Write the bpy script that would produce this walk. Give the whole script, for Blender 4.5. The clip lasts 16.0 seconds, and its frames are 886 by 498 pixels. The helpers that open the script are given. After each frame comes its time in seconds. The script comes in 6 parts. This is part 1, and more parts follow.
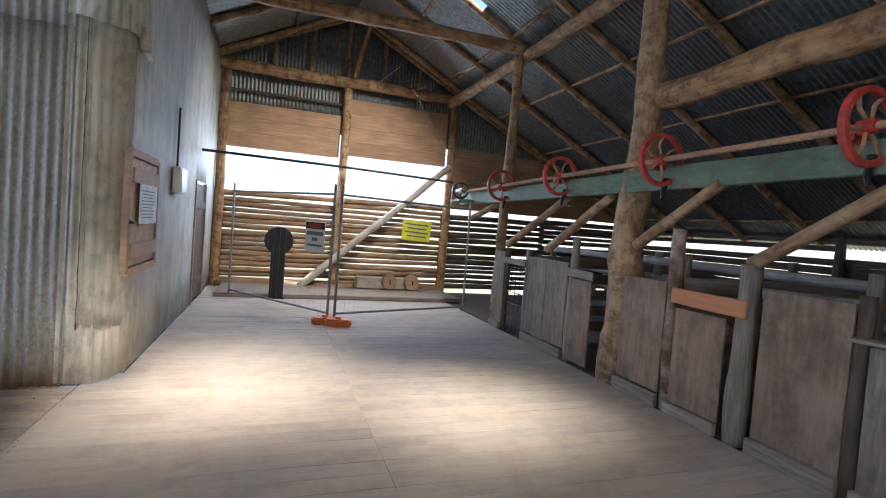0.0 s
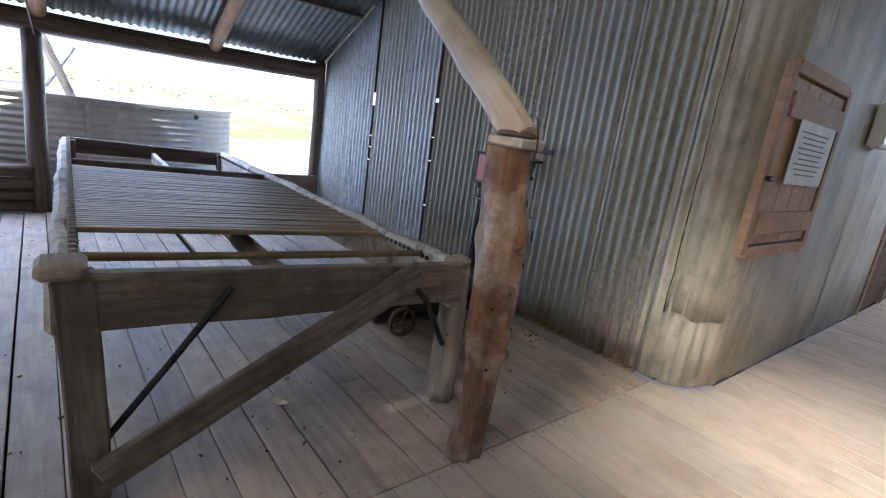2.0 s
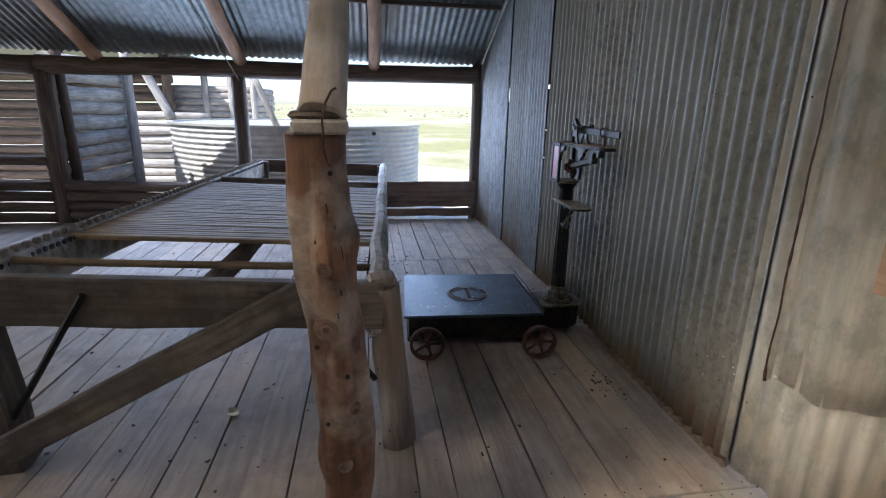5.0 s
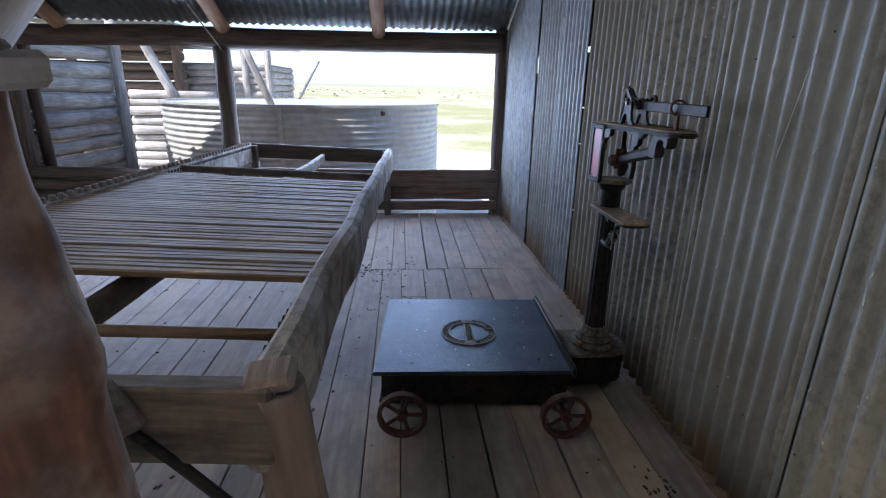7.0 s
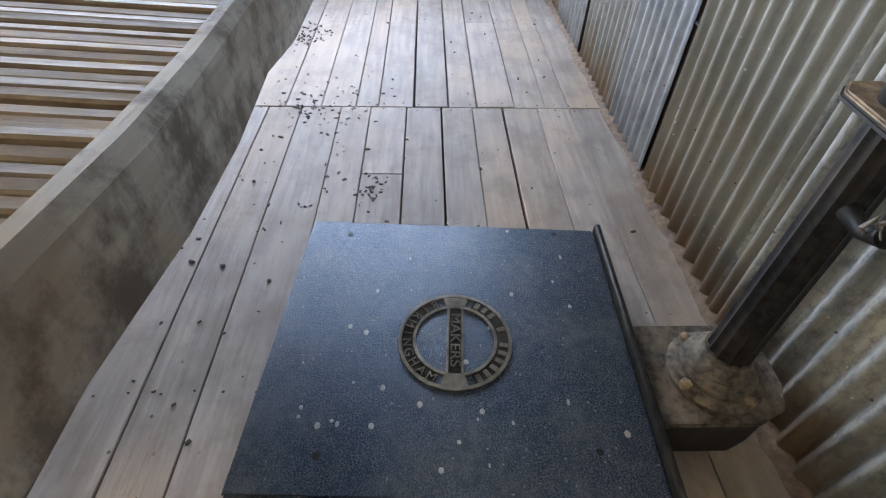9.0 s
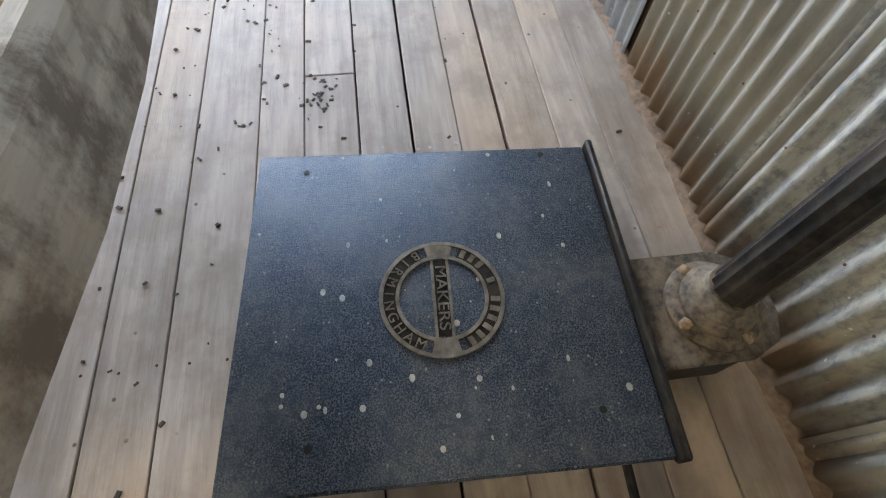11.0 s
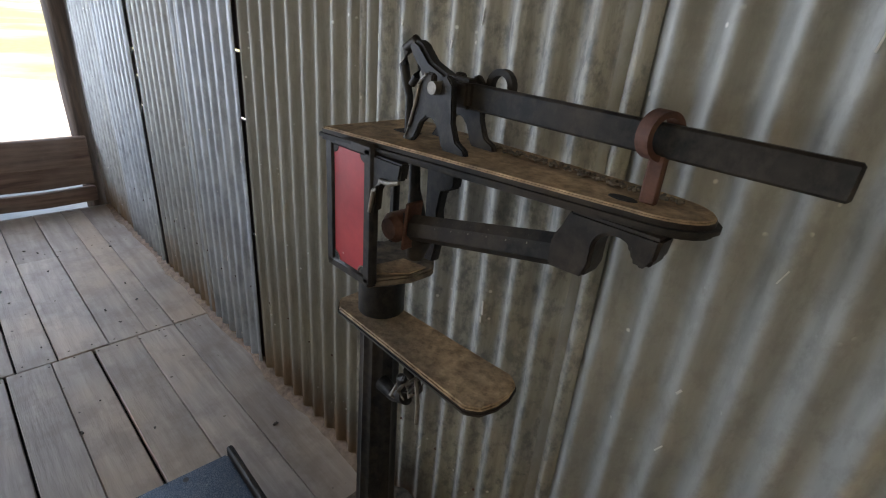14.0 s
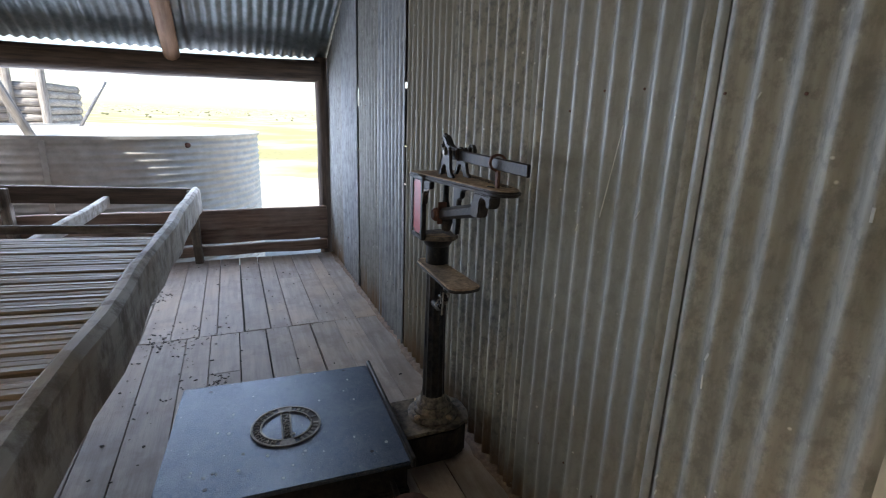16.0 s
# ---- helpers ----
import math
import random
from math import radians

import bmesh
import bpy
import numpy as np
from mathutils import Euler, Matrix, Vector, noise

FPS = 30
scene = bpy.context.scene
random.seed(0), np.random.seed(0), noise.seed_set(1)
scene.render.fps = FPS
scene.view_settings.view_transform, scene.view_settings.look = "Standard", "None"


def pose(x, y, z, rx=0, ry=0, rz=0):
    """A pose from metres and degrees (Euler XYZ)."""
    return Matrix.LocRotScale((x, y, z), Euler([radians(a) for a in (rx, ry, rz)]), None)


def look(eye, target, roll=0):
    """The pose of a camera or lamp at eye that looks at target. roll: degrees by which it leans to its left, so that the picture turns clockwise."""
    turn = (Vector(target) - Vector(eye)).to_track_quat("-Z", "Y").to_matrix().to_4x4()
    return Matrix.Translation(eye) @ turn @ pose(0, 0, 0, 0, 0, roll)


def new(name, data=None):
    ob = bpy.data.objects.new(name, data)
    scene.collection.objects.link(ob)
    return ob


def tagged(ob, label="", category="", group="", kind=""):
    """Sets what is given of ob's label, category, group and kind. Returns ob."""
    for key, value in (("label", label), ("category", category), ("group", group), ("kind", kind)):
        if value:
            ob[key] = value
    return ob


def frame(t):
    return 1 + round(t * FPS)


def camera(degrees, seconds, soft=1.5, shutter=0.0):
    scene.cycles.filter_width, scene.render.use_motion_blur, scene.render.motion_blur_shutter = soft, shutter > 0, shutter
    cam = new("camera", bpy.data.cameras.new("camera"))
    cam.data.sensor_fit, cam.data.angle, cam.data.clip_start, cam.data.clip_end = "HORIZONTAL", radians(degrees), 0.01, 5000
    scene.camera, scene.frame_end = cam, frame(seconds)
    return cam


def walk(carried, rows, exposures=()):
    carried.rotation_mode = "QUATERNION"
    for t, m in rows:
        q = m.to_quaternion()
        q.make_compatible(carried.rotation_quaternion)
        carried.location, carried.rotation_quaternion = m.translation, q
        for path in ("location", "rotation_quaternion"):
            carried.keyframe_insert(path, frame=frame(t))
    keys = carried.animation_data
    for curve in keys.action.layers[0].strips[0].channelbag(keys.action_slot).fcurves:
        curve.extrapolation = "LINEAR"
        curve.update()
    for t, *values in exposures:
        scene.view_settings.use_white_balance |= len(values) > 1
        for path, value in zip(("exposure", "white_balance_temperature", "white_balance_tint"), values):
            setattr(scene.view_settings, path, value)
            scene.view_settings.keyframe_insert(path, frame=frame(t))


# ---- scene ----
cam = camera(83.8, 16.0, soft=1.1)
PATH = [
    (0, (0.204, -0.197, 1.517), (0.854, 1.692, 1.435), 4.4),
    (0.5, (0.161, 0.16, 1.491), (0.166, 2.151, 1.307), 5.1),
    (1, (0.23, 0.633, 1.485), (-0.398, 2.511, 1.203), 7.2),
    (1.5, (0.151, 1.105, 1.455), (-1.001, 2.687, 1.04), 8.4),
    (2, (0.078, 1.495, 1.411), (-1.407, 2.745, 0.93), 7.9),
    (2.5, (0.131, 1.913, 1.451), (-1.558, 2.848, 0.93), 6.1),
    (3, (0.139, 2.311, 1.463), (-1.645, 3.041, 0.931), 4.7),
    (3.5, (0.188, 2.657, 1.442), (-1.65, 3.233, 0.903), 3.4),
    (4, (0.24, 2.926, 1.444), (-1.637, 3.355, 0.902), 1.8),
    (6.3, (-0.18, 3.102, 1.425), (-2.087, 3.312, 0.86), 1.3),
    (6.5, (-0.318, 3.181, 1.428), (-2.224, 3.371, 0.851), 1.1),
    (7, (-0.699, 3.344, 1.378), (-2.595, 3.507, 0.765), 1.1),
    (7.5, (-1.11, 3.439, 1.328), (-2.976, 3.579, 0.622), 1.7),
    (8, (-1.518, 3.514, 1.341), (-3.305, 3.647, 0.454), 3.0),
    (8.5, (-1.941, 3.579, 1.29), (-3.574, 3.68, 0.139), 3.2),
    (9, (-2.216, 3.602, 1.221), (-3.634, 3.668, -0.188), 1.8),
    (9.2, (-2.317, 3.6, 1.199), (-3.636, 3.651, -0.305), 0.6),
    (11.5, (-2.48, 3.563, 1.24), (-3.423, 3.805, -0.507), 5.1),
    (12, (-2.406, 3.627, 1.333), (-3.524, 4.091, -0.259), 7.1),
    (12.5, (-2.344, 3.625, 1.386), (-3.605, 4.415, 0.049), 9.3),
    (13, (-2.31, 3.677, 1.402), (-3.617, 4.702, 0.287), 6.8),
    (13.5, (-2.241, 3.696, 1.416), (-3.518, 4.924, 0.489), 5.9),
    (14, (-2.153, 3.732, 1.425), (-3.399, 5.059, 0.596), 5.0),
    (14.5, (-1.997, 3.748, 1.426), (-3.294, 5.081, 0.692), 4.3),
    (15, (-1.756, 3.65, 1.451), (-3.19, 4.88, 0.793), 2.8),
    (15.5, (-1.438, 3.534, 1.476), (-3.058, 4.555, 0.9), 2.0),
    (16, (-1.049, 3.543, 1.46), (-2.826, 4.305, 0.946), 1.9),
]
EXPOSURES = [(0.0, 1.6, 5650, 12), (2.0, 1.22, 5800, 13), (2.6, 1.02, 5700, 13), (3.5, 0.95, 6000, 13), (4.2, 0.98, 5900, 12), (6.5, 1.0, 5700, 15), (7.0, 1.0, 5700, 15), (8.0, 0.9, 6000, 13), (8.5, 1.5, 6600, 11), (9.0, 2.5, 6700, 11), (11.3, 3.0, 7200, 10), (12.0, 2.92, 6900, 10), (13.0, 2.15, 7100, 11), (13.6, 1.65, 7200, 12), (14.2, 1.55, 6900, 11), (14.6, 1.8, 6700, 11), (15.0, 1.75, 6600, 11), (15.5, 1.4, 6400, 11), (16.0, 1.25, 6400, 12)]
walk(cam, [(t, look(eye, target, roll)) for t, eye, target, roll in PATH], EXPOSURES)

# ---- world, sun, large lights ----
SUN_UP, SUN_FROM = 52.0, (0.60, -0.80)          # the sun stands high to the south
world = bpy.data.worlds.new("sky")
scene.world = world
world.use_nodes = True
wn = world.node_tree
sky = wn.nodes.new("ShaderNodeTexSky")
sky.sky_type, sky.sun_disc = "NISHITA", False
sky.sun_elevation = radians(SUN_UP)
sky.sun_rotation = math.atan2(SUN_FROM[0], SUN_FROM[1])
sky.dust_density, sky.ozone_density = 1.0, 1.5
wn.links.new(sky.outputs[0], wn.nodes["Background"].inputs[0])
wn.nodes["Background"].inputs[1].default_value = 0.15
sun = new("sun", bpy.data.lights.new("sun", "SUN"))
sun.data.energy, sun.data.angle, sun.data.color = 4.5, radians(0.6), (1.0, 0.95, 0.86)
up = math.tan(radians(SUN_UP))
sun.matrix_world = look((SUN_FROM[0] * 20, SUN_FROM[1] * 20, up * 20), (0, 0, 0))


def area(name, eye, target, sx, sy, watts, colour, spread=180):
    lamp = new(name, bpy.data.lights.new(name, "AREA"))
    lamp.data.shape, lamp.data.size, lamp.data.size_y = "RECTANGLE", sx, sy
    lamp.data.energy, lamp.data.color, lamp.data.spread = watts, colour, radians(spread)
    lamp.matrix_world = look(eye, target)
    return lamp


# sky light in the openings: the open side, the far gap, the long slot under the pens' eave
area("daylight_open_side", (-6.58, 1.7, 1.2), (-2.0, 2.7, 0.35), 4.3, 1.2, 60, (0.66, 0.78, 1.0), 160)
area("daylight_open_side_south", (-6.58, -2.6, 1.2), (-2.5, -1.5, 0.6), 3.4, 1.1, 10, (0.74, 0.83, 1.0))
area("daylight_far_gap", (1.5, 11.25, 2.5), (1.5, 6.0, 0.6), 4.8, 0.9, 60, (0.70, 0.82, 1.0))
# fill from behind the camera, through an added doorway that is never in view
area("daylight_south_door", (-0.9, -4.7, 1.1), (-0.9, 4.0, 0.9), 2.9, 2.0, 10, (0.96, 0.96, 1.0))
# sun through the clear sheets near the ridge
area("daylight_clear_sheet", (-0.12, -0.35, 5.06), (-0.5, 4.65, 0.0), 2.1, 0.6, 18, (1.0, 0.84, 0.62), 21)
# extra wide lamp at the same sheet, added to fill the hall and wall foot
area("daylight_clear_sheet_glow", (-0.12, -0.36, 5.04), (-0.9, 3.6, 0.0), 2.1, 0.7, 18, (1.0, 0.88, 0.70))
area("daylight_clear_sheet_east", (2.7, -0.35, 5.3), (2.2, 3.8, 0.0), 2.0, 0.6, 9.5, (1.0, 0.84, 0.62), 19)
area("daylight_small_skylight", (3.02, 7.55, 5.12), (0.9, 10.2, 0.8), 0.36, 0.36, 30, (1.0, 0.88, 0.70), 100)

# ---- materials ----


def surface(name, dark, light, grain=(3, 3, 3), detail=6, rough=(0.65, 0.9), metal=0.0, bump=0.25,
            stain=None, stain_scale=1.2, stain_amount=0.6, stain2=None, stain2_scale=6.0, stain2_amount=0.5, vary=0.25, specks=None, speck_scale=30, speck_size=0.12, tint=None, foot=None):
    """Two-tone grain, larger stains, small specks, and a change of tone from object to object."""
    m = bpy.data.materials.new(name)
    m.use_nodes = True
    n, l = m.node_tree.nodes, m.node_tree.links
    bsdf = n["Principled BSDF"]
    co, info = n.new("ShaderNodeTexCoord"), n.new("ShaderNodeObjectInfo")
    shift = n.new("ShaderNodeVectorMath"); shift.operation = "MULTIPLY_ADD"
    l.new(info.outputs["Random"], shift.inputs[0])
    shift.inputs[1].default_value = (31.7, 17.3, 23.9)
    l.new(co.outputs["Object"], shift.inputs[2])
    def noise_at(vec_scale, scale, det=detail, roughness=0.6):
        mp = n.new("ShaderNodeMapping")
        mp.inputs["Scale"].default_value = vec_scale
        l.new(shift.outputs[0], mp.inputs[0])
        t = n.new("ShaderNodeTexNoise")
        t.inputs["Scale"].default_value, t.inputs["Detail"].default_value, t.inputs["Roughness"].default_value = scale, det, roughness
        l.new(mp.outputs[0], t.inputs["Vector"])
        return t
    def ramp(src, a, b, lo, hi):
        r = n.new("ShaderNodeValToRGB")
        r.color_ramp.elements[0].position, r.color_ramp.elements[1].position = lo, hi
        r.color_ramp.elements[0].color, r.color_ramp.elements[1].color = (*a, 1), (*b, 1)
        l.new(src, r.inputs[0])
        return r.outputs[0]
    def mix(fac, a, b, kind="MIX"):
        x = n.new("ShaderNodeMix"); x.data_type, x.blend_type = "RGBA", kind
        if isinstance(fac, float): x.inputs[0].default_value = fac
        else: l.new(fac, x.inputs[0])
        l.new(a, x.inputs[6])
        if isinstance(b, tuple): x.inputs[7].default_value = (*b, 1)
        else: l.new(b, x.inputs[7])
        return x.outputs[2]
    fine = noise_at(grain, 4.0)
    colour = ramp(fine.outputs["Fac"], dark, light, 0.33, 0.68)
    if stain:
        big = noise_at((1, 1, 1), stain_scale, 4)
        amount = ramp(big.outputs["Fac"], (0, 0, 0), (stain_amount,) * 3, 0.45, 0.66)
        colour = mix(amount, colour, stain)
    if stain2:
        mid = noise_at((1, 1, 0.7), stain2_scale, 6, 0.7)
        amount = ramp(mid.outputs["Fac"], (0, 0, 0), (stain2_amount,) * 3, 0.47, 0.62)
        colour = mix(amount, colour, stain2)
    if tint:
        r2 = n.new("ShaderNodeMath"); r2.operation = "FRACT"
        mul = n.new("ShaderNodeMath"); mul.operation = "MULTIPLY"; mul.inputs[1].default_value = 7.31
        l.new(info.outputs["Random"], mul.inputs[0]); l.new(mul.outputs[0], r2.inputs[0])
        sc = n.new("ShaderNodeMath"); sc.operation = "MULTIPLY"; sc.inputs[1].default_value = 0.85
        l.new(r2.outputs[0], sc.inputs[0])
        colour = mix(sc.outputs[0], colour, tint)
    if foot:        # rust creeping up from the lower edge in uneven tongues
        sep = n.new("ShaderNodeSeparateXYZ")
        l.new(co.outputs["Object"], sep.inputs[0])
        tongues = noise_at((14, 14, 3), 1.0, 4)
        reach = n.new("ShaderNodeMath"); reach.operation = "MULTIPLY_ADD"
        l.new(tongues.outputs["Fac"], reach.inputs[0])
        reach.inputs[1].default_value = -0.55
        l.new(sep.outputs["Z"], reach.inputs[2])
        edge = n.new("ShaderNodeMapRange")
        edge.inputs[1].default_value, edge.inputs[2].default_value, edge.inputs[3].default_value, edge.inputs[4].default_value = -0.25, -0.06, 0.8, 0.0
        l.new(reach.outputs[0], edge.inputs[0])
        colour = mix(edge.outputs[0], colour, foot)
    if specks:
        v = n.new("ShaderNodeTexVoronoi"); v.inputs["Scale"].default_value = speck_scale
        l.new(shift.outputs[0], v.inputs["Vector"])
        sp = ramp(v.outputs["Distance"], (1, 1, 1), (0, 0, 0), speck_size * 0.6, speck_size)
        rare = noise_at((1, 1, 1), speck_scale * 0.35, 2)
        gate = ramp(rare.outputs["Fac"], (0, 0, 0), (1, 1, 1), 0.56, 0.6)
        colour = mix(mix(1.0, sp, gate, "MULTIPLY"), colour, specks)
    if vary:
        hsv = n.new("ShaderNodeHueSaturation")
        mr = n.new("ShaderNodeMapRange")
        mr.inputs[3].default_value, mr.inputs[4].default_value = 1 - vary, 1 + vary
        l.new(info.outputs["Random"], mr.inputs[0]); l.new(mr.outputs[0], hsv.inputs["Value"])
        l.new(colour, hsv.inputs["Color"])
        colour = hsv.outputs[0]
    l.new(colour, bsdf.inputs["Base Color"])
    rr = n.new("ShaderNodeMapRange")
    rr.inputs[3].default_value, rr.inputs[4].default_value = rough
    l.new(fine.outputs["Fac"], rr.inputs[0]); l.new(rr.outputs[0], bsdf.inputs["Roughness"])
    bsdf.inputs["Metallic"].default_value = metal
    if bump:
        b = n.new("ShaderNodeBump"); b.inputs["Strength"].default_value, b.inputs["Distance"].default_value = bump, 0.01
        l.new(fine.outputs["Fac"], b.inputs["Height"]); l.new(b.outputs[0], bsdf.inputs["Normal"])
    return m


FLOOR_WOOD = surface("dusty_floor_boards", (0.30, 0.25, 0.215), (0.48, 0.415, 0.365), (0.7, 7, 7), stain=(0.52, 0.385, 0.27), stain_scale=0.9, stain_amount=0.7, stain2=(0.20, 0.155, 0.125), stain2_scale=5.0, stain2_amount=0.42, vary=0.13, rough=(0.5, 0.8), bump=0.35, specks=(0.09, 0.065, 0.05), speck_scale=16, speck_size=0.11)
HALL_WOOD = surface("trodden_hall_boards", (0.385, 0.335, 0.295), (0.465, 0.405, 0.355), (0.6, 5, 5), stain=(0.46, 0.37, 0.285), stain_scale=0.7, stain_amount=0.6, stain2=(0.24, 0.195, 0.165), stain2_scale=2.6, stain2_amount=0.35, vary=0.05, rough=(0.65, 0.9), bump=0.2)
UNDER = surface("under_floor_dark", (0.02, 0.017, 0.014), (0.05, 0.04, 0.03), vary=0)
LOG_WOOD = surface("brown_bush_log", (0.17, 0.085, 0.035), (0.46, 0.27, 0.125), (0.9, 7, 7), stain=(0.52, 0.36, 0.20), stain_scale=2.4, stain_amount=0.75, stain2=(0.075, 0.04, 0.02), stain2_scale=7, stain2_amount=0.75, vary=0.12, bump=0.7)
HALL_POST_WOOD = surface("tan_hall_log", (0.21, 0.115, 0.055), (0.44, 0.27, 0.14), (0.9, 6, 6), stain=(0.52, 0.37, 0.22), stain_scale=3.4, stain_amount=0.7, stain2=(0.10, 0.055, 0.03), stain2_scale=9, stain2_amount=0.7, vary=0.05, bump=0.7)
POST_WOOD = surface("worn_red_brown_post", (0.095, 0.044, 0.022), (0.25, 0.128, 0.066), (0.8, 7, 7), stain=(0.44, 0.37, 0.30), stain_scale=4.2, stain_amount=0.85, stain2=(0.07, 0.04, 0.028), stain2_scale=9, stain2_amount=0.5, vary=0.04, bump=0.5, specks=(0.03, 0.02, 0.015), speck_scale=11, speck_size=0.14)
PALE_WOOD = surface("pale_stripped_pole", (0.33, 0.28, 0.235), (0.56, 0.50, 0.44), (0.8, 8, 8), stain=(0.32, 0.22, 0.15), stain_scale=2.0, stain_amount=0.5, stain2=(0.60, 0.55, 0.49), stain2_scale=5, stain2_amount=0.5, vary=0.1, bump=0.4)
GREY_WOOD = surface("weathered_grey_timber", (0.165, 0.135, 0.11), (0.36, 0.30, 0.25), (0.8, 9, 9), stain=(0.30, 0.21, 0.14), stain_scale=2.2, stain_amount=0.6, vary=0.14, bump=0.45, specks=(0.05, 0.04, 0.03), speck_scale=14, speck_size=0.1)
TABLE_WOOD = surface("greasy_table_timber", (0.095, 0.074, 0.056), (0.27, 0.222, 0.178), (0.8, 9, 9), stain=(0.09, 0.068, 0.05), stain_scale=2.5, stain_amount=0.75, stain2=(0.06, 0.045, 0.035), stain2_scale=9, stain2_amount=0.5, vary=0.1, bump=0.5, specks=(0.03, 0.025, 0.02), speck_scale=13, speck_size=0.12)
RAIL_WOOD = surface("pale_worn_rail", (0.36, 0.33, 0.29), (0.58, 0.55, 0.50), (0.7, 6, 6), stain=(0.33, 0.26, 0.19), stain_scale=2.2, stain_amount=0.7, stain2=(0.12, 0.09, 0.07), stain2_scale=7.0, stain2_amount=0.8, vary=0.06, bump=0.5)
SLAT_WOOD = surface("lanolin_brown_slat", (0.21, 0.14, 0.075), (0.38, 0.27, 0.155), (0.6, 10, 10), stain=(0.17, 0.115, 0.065), stain_scale=1.6, stain_amount=0.7, stain2=(0.12, 0.08, 0.05), stain2_scale=9, stain2_amount=0.4, vary=0.2, rough=(0.45, 0.7), bump=0.3)
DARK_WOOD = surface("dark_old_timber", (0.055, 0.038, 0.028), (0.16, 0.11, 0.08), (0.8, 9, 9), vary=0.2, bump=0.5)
SILL_WOOD = surface("red_brown_sill_timber", (0.10, 0.06, 0.045), (0.27, 0.18, 0.135), (0.7, 8, 8), stain=(0.30, 0.24, 0.20), stain_scale=1.8, stain_amount=0.6, vary=0.12, bump=0.5)
BOARD_WOOD = surface("tan_sawn_boards", (0.34, 0.20, 0.115), (0.52, 0.34, 0.21), (0.5, 9, 9), stain=(0.24, 0.14, 0.08), stain_scale=1.6, stain_amount=0.5, vary=0.14, bump=0.3)
ORANGE_WOOD = surface("fresh_orange_board", (0.42, 0.17, 0.075), (0.56, 0.26, 0.125), (0.5, 8, 8), vary=0.03, bump=0.2)
PEN_WOOD = surface("weathered_pen_boards", (0.16, 0.125, 0.095), (0.36, 0.29, 0.225), (9, 9, 0.8), stain=(0.30, 0.20, 0.13), stain_scale=2.2, stain_amount=0.6, stain2=(0.10, 0.075, 0.055), stain2_scale=5, stain2_amount=0.5, vary=0.14, bump=0.45)
PEN_SILL = surface("worn_pen_sill", (0.17, 0.14, 0.11), (0.38, 0.32, 0.26), (9, 0.8, 9), stain=(0.30, 0.21, 0.14), stain_scale=2.2, stain_amount=0.6, vary=0.1, bump=0.45)
HARDBOARD = surface("brown_hardboard", (0.18, 0.12, 0.08), (0.31, 0.215, 0.145), (5, 5, 0.7), stain2=(0.09, 0.065, 0.05), stain2_scale=3.5, stain2_amount=0.6, stain=(0.36, 0.29, 0.23), stain_scale=1.4, stain_amount=0.4, vary=0.1, bump=0.1)
SUN_LOG = surface("bleached_log", (0.27, 0.25, 0.23), (0.56, 0.53, 0.49), (0.9, 12, 12), stain=(0.17, 0.14, 0.12), stain_scale=2.5, stain_amount=0.6, vary=0.14, bump=0.7)
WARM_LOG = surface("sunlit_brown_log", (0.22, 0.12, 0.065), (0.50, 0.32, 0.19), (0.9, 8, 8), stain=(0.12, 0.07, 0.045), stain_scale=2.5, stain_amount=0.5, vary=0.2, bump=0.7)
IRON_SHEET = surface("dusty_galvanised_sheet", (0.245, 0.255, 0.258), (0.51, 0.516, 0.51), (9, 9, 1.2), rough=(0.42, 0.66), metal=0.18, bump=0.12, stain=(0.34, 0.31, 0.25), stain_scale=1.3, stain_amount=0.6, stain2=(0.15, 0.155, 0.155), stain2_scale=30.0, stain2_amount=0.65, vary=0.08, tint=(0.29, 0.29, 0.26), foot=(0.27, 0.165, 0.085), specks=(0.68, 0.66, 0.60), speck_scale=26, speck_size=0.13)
IRON_BLUE = surface("bluish_galvanised_sheet", (0.29, 0.315, 0.34), (0.56, 0.59, 0.62), (9, 9, 1.2), rough=(0.42, 0.66), metal=0.18, bump=0.12, stain=(0.34, 0.31, 0.25), stain_scale=1.3, stain_amount=0.35, stain2=(0.15, 0.155, 0.155), stain2_scale=14.0, stain2_amount=0.55, vary=0.12, tint=(0.33, 0.36, 0.39), specks=(0.68, 0.66, 0.60), speck_scale=26, speck_size=0.13)
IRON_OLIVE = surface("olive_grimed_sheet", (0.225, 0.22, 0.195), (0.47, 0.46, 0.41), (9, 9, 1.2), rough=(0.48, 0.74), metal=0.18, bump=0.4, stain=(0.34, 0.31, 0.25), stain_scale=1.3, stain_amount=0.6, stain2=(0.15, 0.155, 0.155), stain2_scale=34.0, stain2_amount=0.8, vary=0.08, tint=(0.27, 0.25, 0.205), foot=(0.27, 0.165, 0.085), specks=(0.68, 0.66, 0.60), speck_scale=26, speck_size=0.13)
CORNER_SHEET = surface("dust_caked_sheet", (0.41, 0.40, 0.35), (0.62, 0.60, 0.52), (6, 6, 0.6), rough=(0.6, 0.85), metal=0.05, bump=0.18, stain=(0.44, 0.375, 0.265), stain_scale=1.6, stain_amount=0.8, stain2=(0.23, 0.225, 0.195), stain2_scale=8.0, stain2_amount=0.55, vary=0.06, specks=(0.66, 0.62, 0.53), speck_scale=14, speck_size=0.12)
ROOF_SHEET = surface("dull_roof_sheet", (0.12, 0.138, 0.134), (0.26, 0.282, 0.278), (3, 3, 3), rough=(0.32, 0.55), metal=0.6, bump=0.05, stain=(0.16, 0.125, 0.095), stain_scale=0.8, stain_amount=0.6, vary=0)
